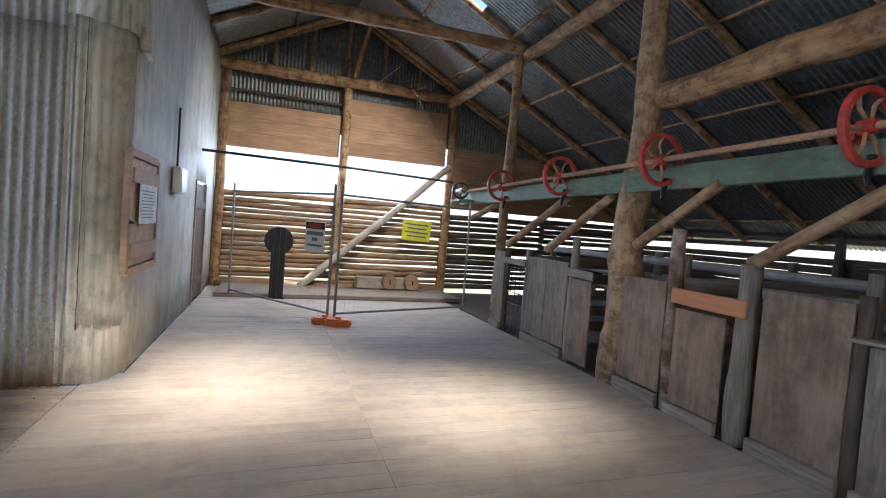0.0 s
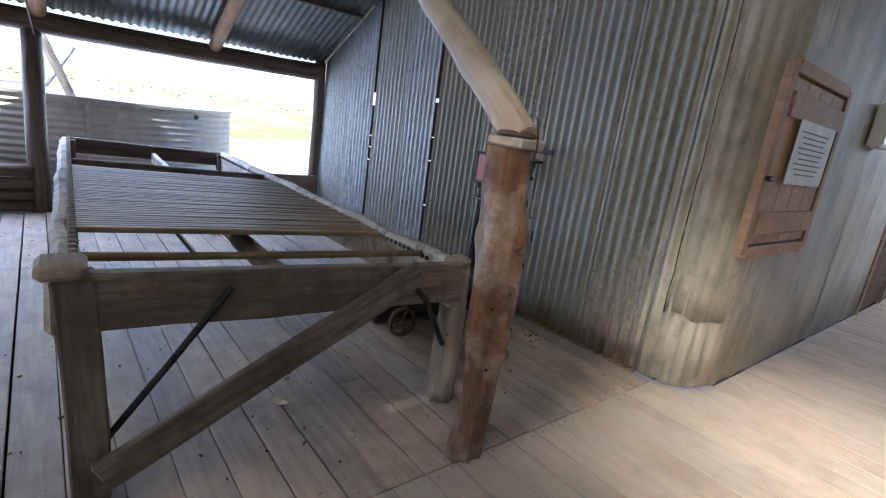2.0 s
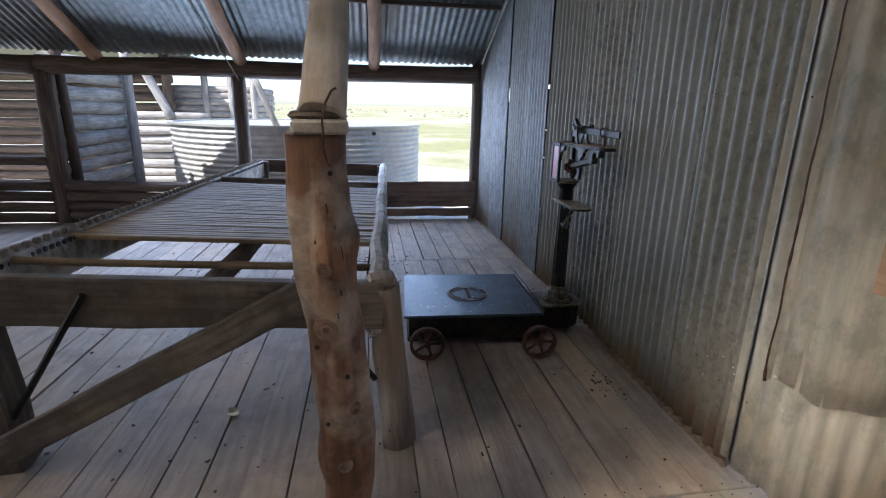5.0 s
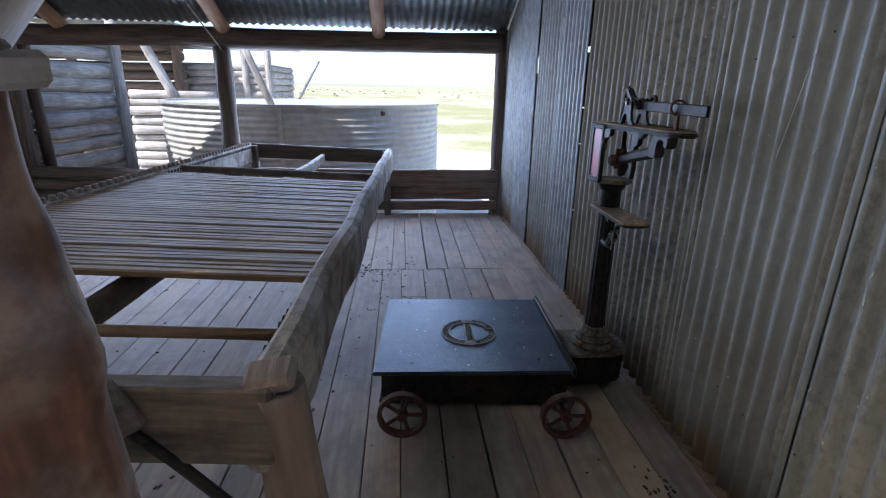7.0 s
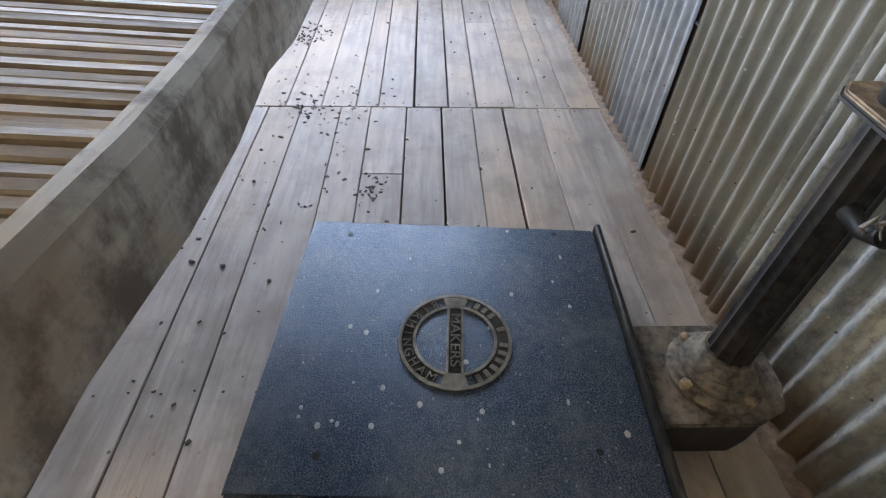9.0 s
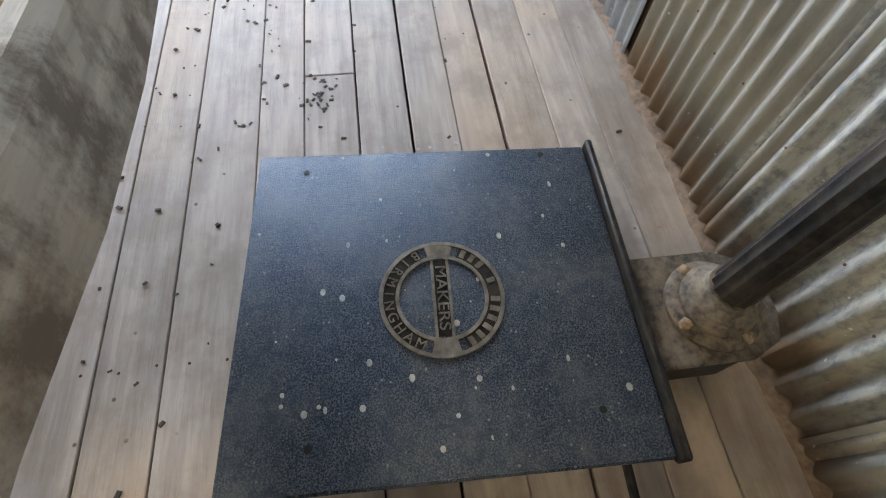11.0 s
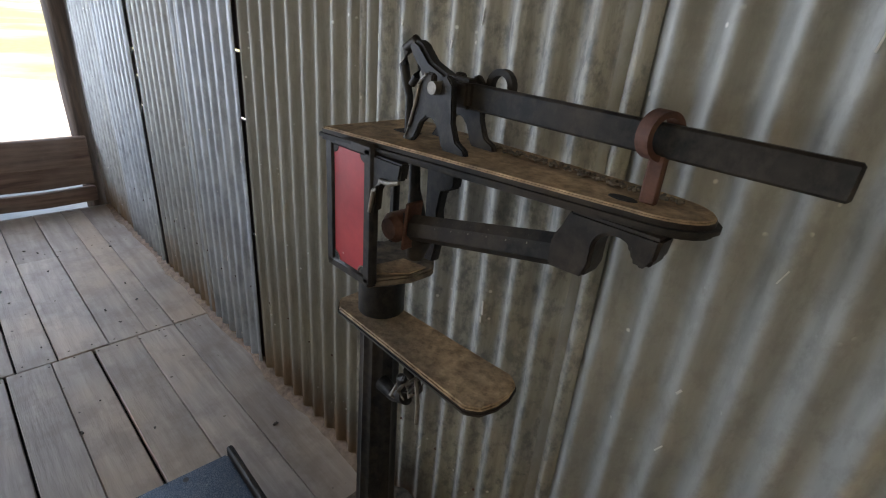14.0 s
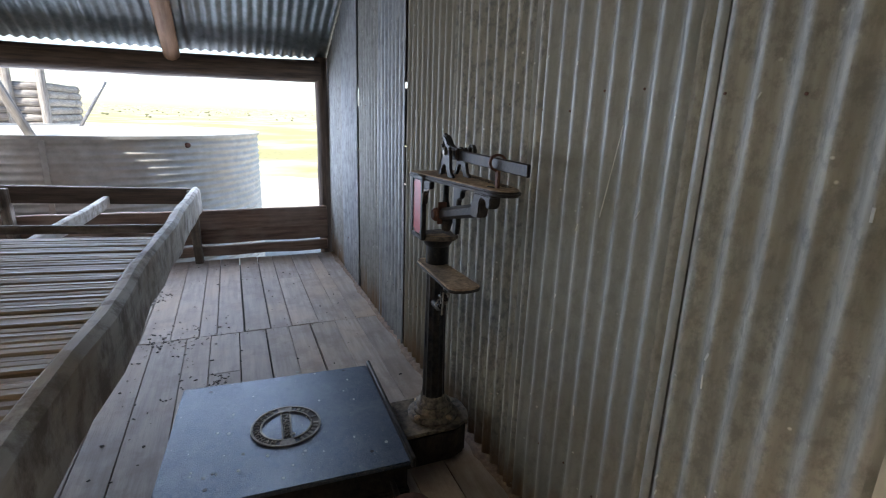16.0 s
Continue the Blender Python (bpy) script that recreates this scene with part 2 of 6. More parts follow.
TAN_POLE = surface("tan_roof_pole", (0.33, 0.18, 0.10), (0.52, 0.32, 0.19), (0.8, 7, 7), stain=(0.22, 0.12, 0.07), stain_scale=2.2, stain_amount=0.6, vary=0.12, bump=0.4)
TANK_SHEET = surface("galvanised_tank", (0.42, 0.42, 0.40), (0.60, 0.60, 0.58), (2, 2, 2), rough=(0.4, 0.6), metal=0.35, bump=0.05, stain=(0.48, 0.42, 0.34), stain_scale=1.2, stain_amount=0.5, vary=0)
BLACK_IRON = surface("black_cast_iron", (0.006, 0.006, 0.007), (0.024, 0.024, 0.023), (9, 9, 9), rough=(0.4, 0.65), metal=0.0, bump=0.12, stain=(0.07, 0.05, 0.034), stain_scale=9, stain_amount=0.45, stain2=(0.10, 0.08, 0.06), stain2_scale=45, stain2_amount=0.2, vary=0)
BLACK_IRON.node_tree.nodes["Principled BSDF"].inputs["Specular IOR Level"].default_value = 0.25
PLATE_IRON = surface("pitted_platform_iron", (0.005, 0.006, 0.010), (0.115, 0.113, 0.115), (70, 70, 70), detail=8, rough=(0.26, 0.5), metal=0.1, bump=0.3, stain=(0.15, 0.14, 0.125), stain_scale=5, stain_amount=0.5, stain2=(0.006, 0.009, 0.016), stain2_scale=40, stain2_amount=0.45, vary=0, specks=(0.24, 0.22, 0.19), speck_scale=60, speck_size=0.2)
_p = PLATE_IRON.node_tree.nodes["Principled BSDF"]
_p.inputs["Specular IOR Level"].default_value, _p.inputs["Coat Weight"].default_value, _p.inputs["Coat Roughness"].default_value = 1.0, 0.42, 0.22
# blue of the reflected sky is put into the specular tint
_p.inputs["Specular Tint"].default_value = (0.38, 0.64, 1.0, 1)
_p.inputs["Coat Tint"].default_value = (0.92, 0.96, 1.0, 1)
_grain = [n for n in PLATE_IRON.node_tree.nodes if n.type == "VALTORGB"][0].color_ramp.elements
_grain[0].position, _grain[1].position = 0.45, 0.57
_bump = [n for n in PLATE_IRON.node_tree.nodes if n.type == "BUMP"][0]
PLATE_IRON.node_tree.links.new(_bump.outputs[0], _p.inputs["Coat Normal"])
HALL_SHEET = surface("dust_coated_flat_sheet", (0.36, 0.365, 0.34), (0.51, 0.505, 0.465), (2.5, 2.5, 0.8), rough=(0.6, 0.85), metal=0.06, bump=0.08, stain=(0.48, 0.43, 0.325), stain_scale=0.8, stain_amount=0.9, stain2=(0.23, 0.24, 0.23), stain2_scale=3.0, stain2_amount=0.5, vary=0.08)
RING_IRON = surface("worn_bare_iron", (0.12, 0.108, 0.09), (0.29, 0.26, 0.215), (9, 9, 9), rough=(0.4, 0.6), metal=0.4, bump=0.2, vary=0)
DUSTY_IRON = surface("dust_covered_iron", (0.30, 0.21, 0.13), (0.60, 0.44, 0.28), (12, 12, 12), rough=(0.75, 0.95), metal=0.0, bump=0.4, stain=(0.10, 0.075, 0.055), stain_scale=11, stain_amount=0.6, stain2=(0.07, 0.05, 0.035), stain2_scale=60, stain2_amount=0.4, vary=0.05)
GRIMY_IRON = surface("grimed_collar_iron", (0.045, 0.038, 0.032), (0.20, 0.165, 0.125), (12, 12, 12), rough=(0.6, 0.9), metal=0.05, bump=0.4, stain=(0.30, 0.235, 0.165), stain_scale=12, stain_amount=0.6, vary=0)
RUST = surface("rusty_iron", (0.06, 0.028, 0.02), (0.17, 0.08, 0.055), (8, 8, 8), rough=(0.6, 0.9), metal=0.3, bump=0.3, vary=0.1)
RED_PAINT = surface("old_red_enamel", (0.34, 0.018, 0.026), (0.50, 0.04, 0.046), (4, 4, 4), rough=(0.35, 0.55), bump=0.08, vary=0, stain=(0.30, 0.03, 0.03), stain_scale=7, stain_amount=0.5, specks=(0.6, 0.4, 0.36), speck_scale=40, speck_size=0.1)
WHEEL_RED = surface("faded_red_wheel_paint", (0.42, 0.032, 0.028), (0.60, 0.075, 0.055), (5, 5, 5), rough=(0.5, 0.75), bump=0.1, vary=0.08, stain=(0.16, 0.05, 0.035), stain_scale=8, stain_amount=0.6)
GREEN_PAINT = surface("faded_green_paint", (0.065, 0.115, 0.07), (0.15, 0.22, 0.135), (1.2, 6, 6), rough=(0.5, 0.75), bump=0.2, vary=0, stain=(0.24, 0.31, 0.25), stain_scale=1.5, stain_amount=0.6, stain2=(0.13, 0.10, 0.065), stain2_scale=5, stain2_amount=0.7)
PIPE_STEEL = surface("dull_steel_pipe", (0.20, 0.20, 0.21), (0.34, 0.34, 0.35), (4, 4, 4), rough=(0.35, 0.6), metal=0.7, bump=0.05, vary=0.1)
ORANGE_PLASTIC = surface("scuffed_orange_plastic", (0.55, 0.13, 0.03), (0.70, 0.20, 0.05), (3, 3, 3), rough=(0.45, 0.65), bump=0.05, vary=0.05)
BLACK_MATT = surface("matt_black_paint", (0.008, 0.008, 0.009), (0.02, 0.02, 0.022), (4, 4, 4), rough=(0.6, 0.8), bump=0.1, vary=0)
PAPER = surface("faded_paper", (0.66, 0.68, 0.68), (0.80, 0.81, 0.80), (2, 2, 2), rough=(0.7, 0.85), bump=0.03, vary=0)
YELLOW_SIGN = surface("yellow_sign_sheet", (0.62, 0.62, 0.03), (0.76, 0.74, 0.06), (2, 2, 2), rough=(0.5, 0.7), bump=0.03, vary=0)
PRINT = surface("dull_print", (0.10, 0.13, 0.16), (0.16, 0.19, 0.22), (2, 2, 2), bump=0, vary=0)
SIGN_RED = surface("sign_red", (0.30, 0.03, 0.03), (0.38, 0.05, 0.05), (2, 2, 2), bump=0, vary=0)
WHITE_PLASTIC = surface("white_plastic", (0.72, 0.74, 0.76), (0.82, 0.83, 0.84), (2, 2, 2), rough=(0.4, 0.5), bump=0, vary=0)
LEAF = surface("dry_leaf", (0.60, 0.52, 0.38), (0.78, 0.70, 0.55), (8, 8, 8), bump=0.1, vary=0)
DEBRIS = surface("dark_droppings", (0.025, 0.018, 0.013), (0.06, 0.045, 0.03), (8, 8, 8), bump=0.1, vary=0.2)
GROUND = surface("dry_grass_and_dirt", (0.22, 0.21, 0.09), (0.36, 0.34, 0.15), (1, 1, 1), stain=(0.52, 0.46, 0.37), stain_scale=0.10, stain_amount=1.0, vary=0, bump=0.2)
TWINE = surface("grey_twine", (0.13, 0.11, 0.085), (0.27, 0.235, 0.185), (20, 20, 20), bump=0.2, vary=0)
SKYLIGHT = bpy.data.materials.new("yellowed_clear_sheet")
SKYLIGHT.use_nodes = True
_b = SKYLIGHT.node_tree.nodes["Principled BSDF"]
_b.inputs["Base Color"].default_value = (0.9, 0.82, 0.62, 1)
_b.inputs["Roughness"].default_value, _b.inputs["Transmission Weight"].default_value = 0.5, 1.0

# ---- builders ----


def thing(name, label, category, at=(0, 0, 0), group="", kind="", rz=0):
    ob = new(name)
    ob.matrix_world = pose(*at, 0, 0, rz)
    ob.empty_display_size = 0.1
    return tagged(ob, label, category, group, kind)


def sub(name, parent, m, label=""):
    """A part that is itself made of pieces."""
    ob = new(name)
    ob.parent, ob.matrix_basis, ob.empty_display_size = parent, m, 0.05
    return tagged(ob, label)


def mesh_of(name, verts, faces, material, smooth=False):
    me = bpy.data.meshes.new(name)
    me.from_pydata(verts, [], faces)
    me.materials.append(material)
    if smooth:
        me.polygons.foreach_set("use_smooth", [True] * len(me.polygons))
    me.update()
    return me


def put(name, me, parent=None, m=None, label=""):
    """One mesh object; m is in the parent's own space."""
    ob = new(name, me)
    ob.parent = parent
    ob.matrix_basis = m if m is not None else Matrix()
    return tagged(ob, label)


def part(name, bm, material, parent, label="", m=None, smooth=False):
    me = bpy.data.meshes.new(name)
    bm.to_mesh(me)
    bm.free()
    me.materials.append(material)
    if smooth:
        me.polygons.foreach_set("use_smooth", [True] * len(me.polygons))
    return put(name, me, parent, m, label)


def block(sx, sy, sz, bevel=0.006, rough=0.0, cuts=0):
    """A box with worn edges, centred, optionally cut along x and warped."""
    bm = bmesh.new()
    bmesh.ops.create_cube(bm, size=1)
    bmesh.ops.scale(bm, vec=(sx, sy, sz), verts=bm.verts)
    if cuts:
        edges = [e for e in bm.edges if abs((e.verts[0].co - e.verts[1].co).x) > sx * 0.9]
        bmesh.ops.subdivide_edges(bm, edges=edges, cuts=cuts)
    if bevel:
        edges = [e for e in bm.edges if e.calc_face_angle(0) > 0.5]
        bmesh.ops.bevel(bm, geom=edges, offset=min(bevel, 0.3 * min(sx, sy, sz)), segments=1, affect="EDGES")
    if rough:
        for v in bm.verts:
            v.co += rough * noise.noise_vector(v.co * 3.1 + Vector((sx * 7, sy * 5, sz * 3)))
    return bm


def along(p0, p1, roll=0):
    """A pose at the middle of p0-p1, with x along it and z as upright as can be."""
    p0, p1 = Vector(p0), Vector(p1)
    x = (p1 - p0).normalized()
    ref = Vector((0, 0, 1)) if abs(x.z) < 0.95 else Vector((0, 1, 0))
    y = ref.cross(x).normalized()
    z = x.cross(y)
    m = Matrix((x, y, z)).transposed().to_4x4()
    return Matrix.Translation((p0 + p1) / 2) @ m @ pose(0, 0, 0, roll, 0, 0)


def beam(name, p0, p1, w, h, material, parent=None, label="", bevel=0.008, rough=0.006, roll=0):
    n = (Vector(p1) - Vector(p0)).length
    return part(name, block(n, w, h, bevel, rough, max(1, int(n / 0.35))), material, parent, label, along(p0, p1, roll))


def log_mesh(name, length, r0, r1, material, wobble=0.12, seed=0.0, seg=12, step=0.16, bend=0.0, knots=0):
    """A natural log along x, centred, with uneven girth, a bend and closed ends."""
    rings = max(3, int(length / step) + 1)
    rnd = random.Random(seed * 131 + 7)
    bumps = [(rnd.uniform(0.1, 0.9), rnd.uniform(0, 6.28)) for _ in range(knots)]
    vs, fs = [], []
    for i in range(rings):
        f = i / (rings - 1)
        r = r0 + (r1 - r0) * f
        cy = bend * math.sin(f * 3.1) + 0.25 * r * noise.noise((f * length * 0.9, seed, 1.5))
        cz = 0.25 * r * noise.noise((f * length * 0.9, seed, 8.5)) + 0.4 * bend * math.sin(f * 5.0)
        for k in range(seg):
            a = 2 * math.pi * k / seg
            q = r * (1 + wobble * noise.noise((f * length * 2.2 + seed * 3, math.cos(a) * 1.3, math.sin(a) * 1.3 + seed)))
            for bf, ba in bumps:
                d = ((f - bf) * length / 0.06) ** 2 + (((a - ba + math.pi) % (2 * math.pi) - math.pi) / 0.5) ** 2
                q += 0.16 * r * math.exp(-d)
            vs.append(((f - 0.5) * length, cy + q * math.cos(a), cz + q * math.sin(a)))
    for i in range(rings - 1):
        for k in range(seg):
            a, b = i * seg + k, i * seg + (k + 1) % seg
            fs.append((a, b, b + seg, a + seg))
    fs.append(tuple(range(seg - 1, -1, -1)))
    fs.append(tuple(range((rings - 1) * seg, rings * seg)))
    fs = [tuple(reversed(f)) for f in fs]
    me = mesh_of(name, vs, fs, material, True)
    for p in me.polygons[-2:]:
        p.use_smooth = False
    return me


def log(name, p0, p1, r0, r1, material, parent=None, label="", **kw):
    n = (Vector(p1) - Vector(p0)).length
    kw.setdefault("seed", Vector(p0).x * 1.7 + Vector(p0).y * 0.9 + n)
    return put(name, log_mesh(name, n, r0, r1, material, **kw), parent, along(p0, p1), label)


def lathe(profile, seg=20, flute=0, depth=0.0):
    """A turned solid round z from (radius, height) rows."""
    bm = bmesh.new()
    rings = []
    for r, z in profile:
        ring = []
        for k in range(seg):
            a = 2 * math.pi * k / seg
            q = r * (1 - depth * (0.5 - 0.5 * math.cos(flute * a))) if flute else r
            ring.append(bm.verts.new((q * math.cos(a), q * math.sin(a), z)))
        rings.append(ring)
    for a, b in zip(rings, rings[1:]):
        for k in range(seg):
            bm.faces.new((a[k], a[(k + 1) % seg], b[(k + 1) % seg], b[k]))
    bm.faces.new(list(reversed(rings[0])))
    bm.faces.new(rings[-1])
    return bm


def tube(points, r, seg=8):
    """A bent rod through points."""
    pts = [Vector(p) for p in points]
    bm = bmesh.new()
    rings = []
    for i, p in enumerate(pts):
        t = (pts[min(i + 1, len(pts) - 1)] - pts[max(i - 1, 0)]).normalized()
        ref = Vector((0, 0, 1)) if abs(t.z) < 0.9 else Vector((1, 0, 0))
        u = t.cross(ref).normalized()
        w = t.cross(u)
        rr = r[i] if isinstance(r, (list, tuple)) else r
        rings.append([bm.verts.new(p + rr * (u * math.cos(a) + w * math.sin(a))) for a in (2 * math.pi * k / seg for k in range(seg))])
    for a, b in zip(rings, rings[1:]):
        for k in range(seg):
            bm.faces.new((a[k], a[(k + 1) % seg], b[(k + 1) % seg], b[k]))
    bm.faces.new(list(reversed(rings[0])))
    bm.faces.new(rings[-1])
    bmesh.ops.recalc_face_normals(bm, faces=bm.faces)
    return bm


def slab(outline, z0, z1, bevel=0.0):
    """A plate with the given outline in x and y."""
    bm = bmesh.new()
    lo = [bm.verts.new((x, y, z0)) for x, y in outline]
    hi = [bm.verts.new((x, y, z1)) for x, y in outline]
    bm.faces.new(list(reversed(lo)))
    bm.faces.new(hi)
    for k in range(len(lo)):
        j = (k + 1) % len(lo)
        bm.faces.new((lo[k], lo[j], hi[j], hi[k]))
    bmesh.ops.recalc_face_normals(bm, faces=bm.faces)
    if bevel:
        edges = [e for e in bm.edges if e.calc_face_angle(0) > 0.5]
        bmesh.ops.bevel(bm, geom=edges, offset=bevel, segments=2, affect="EDGES")
    return bm


def merge(target, source, m=None):
    """Adds bmesh source, moved by m, to bmesh target."""
    me = bpy.data.meshes.new("tmp")
    if m is not None:
        source.transform(m)
    source.to_mesh(me)
    source.free()
    target.from_mesh(me)
    bpy.data.meshes.remove(me)
    return target


def sheet_mesh(name, length, low, high, material, pitch=0.0762, amp=0.0095, waves=8, ragged=0.0, seed=0, path=None, thick=0.0016, grain=10, fade=None):
    """A corrugated sheet along a plan path (straight x by default), from low(s) to high(s); s runs 0..length."""
    n = int(waves * grain)
    rnd = random.Random(seed)
    path = path or (lambda s: (s, 0.0, 0.0, -1.0))
    dent = [(rnd.uniform(0, length), rnd.uniform(0.1, 2.2), rnd.uniform(0.05, 0.2), rnd.uniform(-0.004, 0.006)) for _ in range(5)]
    rows = 9
    vs, fs = [], []
    for side in (0, 1):
        for j in range(rows):
            for i in range(n + 1):
                s = length * i / n
                x, y, nx, ny = path(s)
                a = amp * (fade(s) if fade else 1.0) * math.cos(2 * math.pi * s / pitch)
                lo = low(s) + (ragged * (0.5 + 0.5 * noise.noise((s * 9, seed, 0.3))) if ragged else 0)
                z = lo + (high(s) - lo) * j / (rows - 1)
                off = a + 0.004 * noise.noise((s * 1.3, z * 0.8, seed)) + sum(h * math.exp(-((s - ds) / w) ** 2 - ((z - dz) / w) ** 2) for ds, dz, w, h in dent) + side * -thick
                vs.append((x + nx * off, y + ny * off, z))
    per = rows * (n + 1)
    for side in (0, 1):
        for j in range(rows - 1):
            for i in range(n):
                a = side * per + j * (n + 1) + i
                q = (a, a + 1, a + n + 2, a + n + 1)
                fs.append(q if side == 0 else tuple(reversed(q)))
    for i in range(n):
        a, b = i, per + i
        fs.append((b, b + 1, a + 1, a))
        a, b = (rows - 1) * (n + 1) + i, per + (rows - 1) * (n + 1) + i
        fs.append((a, a + 1, b + 1, b))
    return mesh_of(name, vs, fs, material, True)


def words(text, size, material, name, depth=0.001):
    """A mesh of flat raised letters, centred on the origin, in the x-y plane."""
    cu = bpy.data.curves.new("text", "FONT")
    cu.body, cu.size, cu.align_x, cu.align_y, cu.extrude = text, size, "CENTER", "CENTER", depth
    ob = bpy.data.objects.new("text", cu)
    scene.collection.objects.link(ob)
    me = bpy.data.meshes.new_from_object(ob.evaluated_get(bpy.context.evaluated_depsgraph_get()))
    bpy.data.objects.remove(ob)
    bpy.data.curves.remove(cu)
    me.name = name
    me.materials.clear()
    me.materials.append(material)
    return me


def bm_of(me):
    bm = bmesh.new()
    bm.from_mesh(me)
    bpy.data.meshes.remove(me)
    return bm

# ---- the large structure ----
RIDGE_X, RIDGE_Z, EAVE_L, EAVE_R, SLOPE = 1.6, 6.02, -6.45, 9.75, 0.5


def roof_z(x):
    return RIDGE_Z - SLOPE * abs(x - RIDGE_X) if x <= RIDGE_X else RIDGE_Z - 0.53 * (x - RIDGE_X)


def roof_sheets(name, strips, label):
    """Corrugated slopes in one mesh; strips are (x0, x1, y0, y1) with the ribs running down the slope."""
    vs, fs = [], []
    for x0, x1, y0, y1 in strips:
        n = max(2, int((y1 - y0) / 0.0806 * 8))
        for side in (0, 1):
            for x in (x0, x1):
                for i in range(n + 1):
                    y = y0 + (y1 - y0) * i / n
                    vs.append((x, y, roof_z(x) + 0.0095 * math.cos(2 * math.pi * y / 0.0806) + 0.003 * side))
        base = len(vs) - 4 * (n + 1)
        for i in range(n):
            a = base + i
            fs.append((a, a + 1, a + n + 2, a + n + 1))
            b = a + 2 * (n + 1)
            fs.append((b, b + n + 1, b + n + 2, b + 1))
    ob = put(name, mesh_of(name, vs, fs, ROOF_SHEET, True))
    return tagged(ob, label, "roof", kind="structure")


roof_sheets("ceiling", [
    (EAVE_L, RIDGE_X, -5.0, -0.78), (EAVE_L, -1.2, -0.78, 0.06), (0.95, RIDGE_X, -0.78, 0.06), (EAVE_L, RIDGE_X, 0.06, 4.56), (-1.15, RIDGE_X, 4.56, 11.3),
    (RIDGE_X, EAVE_R, -5.0, -0.78), (RIDGE_X, 1.75, -0.78, 0.06), (3.8, EAVE_R, -0.78, 0.06), (RIDGE_X, EAVE_R, 0.06, 7.35),
    (RIDGE_X, 2.86, 7.35, 7.75), (3.24, EAVE_R, 7.35, 7.75), (RIDGE_X, EAVE_R, 7.75, 11.3)],
    "dull galvanised corrugated iron roof seen from below")
for x0, x1 in ((-1.2, 0.95), (1.6, 3.8)):
    p0, p1 = Vector((x0, -0.36, roof_z(x0) + 0.02)), Vector((x1, -0.36, roof_z(x1) + 0.02))
    tagged(part("skylight_sheet", block((p1 - p0).length, 0.9, 0.004, 0), SKYLIGHT, None, "yellowed clear plastic sheet set into the iron roof", along(p0, p1)), category="skylight", kind="structure")

# ground outside: one sheet to the horizon
vs = [(x, y, -0.75) for y in (-2500, -60, -20, 20, 60, 2500) for x in (-2500, -80, -30, 30, 80, 2500)]
fs = [(j * 6 + i, j * 6 + i + 1, j * 6 + i + 7, j * 6 + i + 6) for j in range(5) for i in range(5)]
tagged(put("ground", mesh_of("ground", vs, fs, GROUND)), "pale dry dirt and green grass plain outside the shed", "ground", kind="structure")

# bare trodden dirt round the tank and the open side
edge = [(-6.9 - 0.2 * math.sin(k), -9 + 2.2 * k) for k in range(14)] + [(-19 - 4 * noise.noise((k * 0.7, 3, 0)) - 3 * math.sin(k * 0.9), 22 - 2.4 * k) for k in range(14)]
tagged(part("dirt_yard", slab(edge, -0.75, -0.742), surface("bleached_dirt", (0.52, 0.47, 0.40), (0.66, 0.61, 0.53), (2, 2, 2), vary=0), None, "bleached bare dirt yard beside the shed"), category="ground", kind="structure")

# the far rise on the horizon
ridge = []
for k in range(61):
    a = radians(90 + 3 * k)
    ridge.append((900 * math.cos(a), 900 * math.sin(a), -0.75))
for k in range(61):
    a = radians(90 + 3 * k)
    ridge.append((1300 * math.cos(a), 1300 * math.sin(a), 7 + 6 * noise.noise((k * 0.21, 0, 0))))
tagged(put("backdrop", mesh_of("backdrop", ridge, [(k + 1, k, 61 + k, 62 + k) for k in range(60)], GROUND)), "low grassy rise on the far horizon", "hill", kind="structure")

# floor: boards along x in four bays; a near-black slab paints the dark void
floor = thing("floor", "dusty worn timber boards of the shearing shed floor", "floor", kind="structure")
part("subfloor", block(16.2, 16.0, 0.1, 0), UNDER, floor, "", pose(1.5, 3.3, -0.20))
W = 0.168
rnd = random.Random(4)
BAYS = ((-6.34, -4.44, FLOOR_WOOD, 0.0065), (-4.436, -1.245, FLOOR_WOOD, 0.0065), (-1.24, 0.957, HALL_WOOD, 0.003), (0.959, 3.66, HALL_WOOD, 0.003))
PLANKS = {}


def plank_mesh(length, width, material, kind):
    key = (round(length, 3), round(width, 4), kind)
    if key not in PLANKS:
        me = bpy.data.meshes.new("plank")
        bm = block(length, width, 0.032, 0.0025, 0.0, 2)
        for v in bm.verts:
            v.co.y += 0.0022 * noise.noise((v.co.x * 1.7, kind * 5.3, v.co.y * 9))
            v.co.z += 0.0012 * noise.noise((v.co.x * 1.1, kind * 2.3, 4.0))
        bm.to_mesh(me)
        bm.free()
        me.materials.append(material)
        PLANKS[key] = me
    return PLANKS[key]


rest = bmesh.new()
# joints of the boards beside the scale, (y, gap), where widths are uneven
UNEVEN = {
    0: ((2.562, 0.003), (2.737, 0.003), (2.911, 0.004), (3.086, 0.004), (3.256, 0.003), (3.366, 0.005), (3.541, 0.011), (3.711, 0.008), (3.852, 0.005), (4.040, 0.004), (4.196, 0.002), (4.313, 0.002), (4.545, 0.002)),
    1: ((2.500, 0.005), (2.680, 0.006), (2.835, 0.004), (2.995, 0.004), (3.187, 0.004), (3.331, 0.004), (3.505, 0.005), (3.675, 0.008), (3.826, 0.002), (3.976, 0.009), (4.149, 0.002), (4.308, 0.003), (4.545, 0.002)),
}


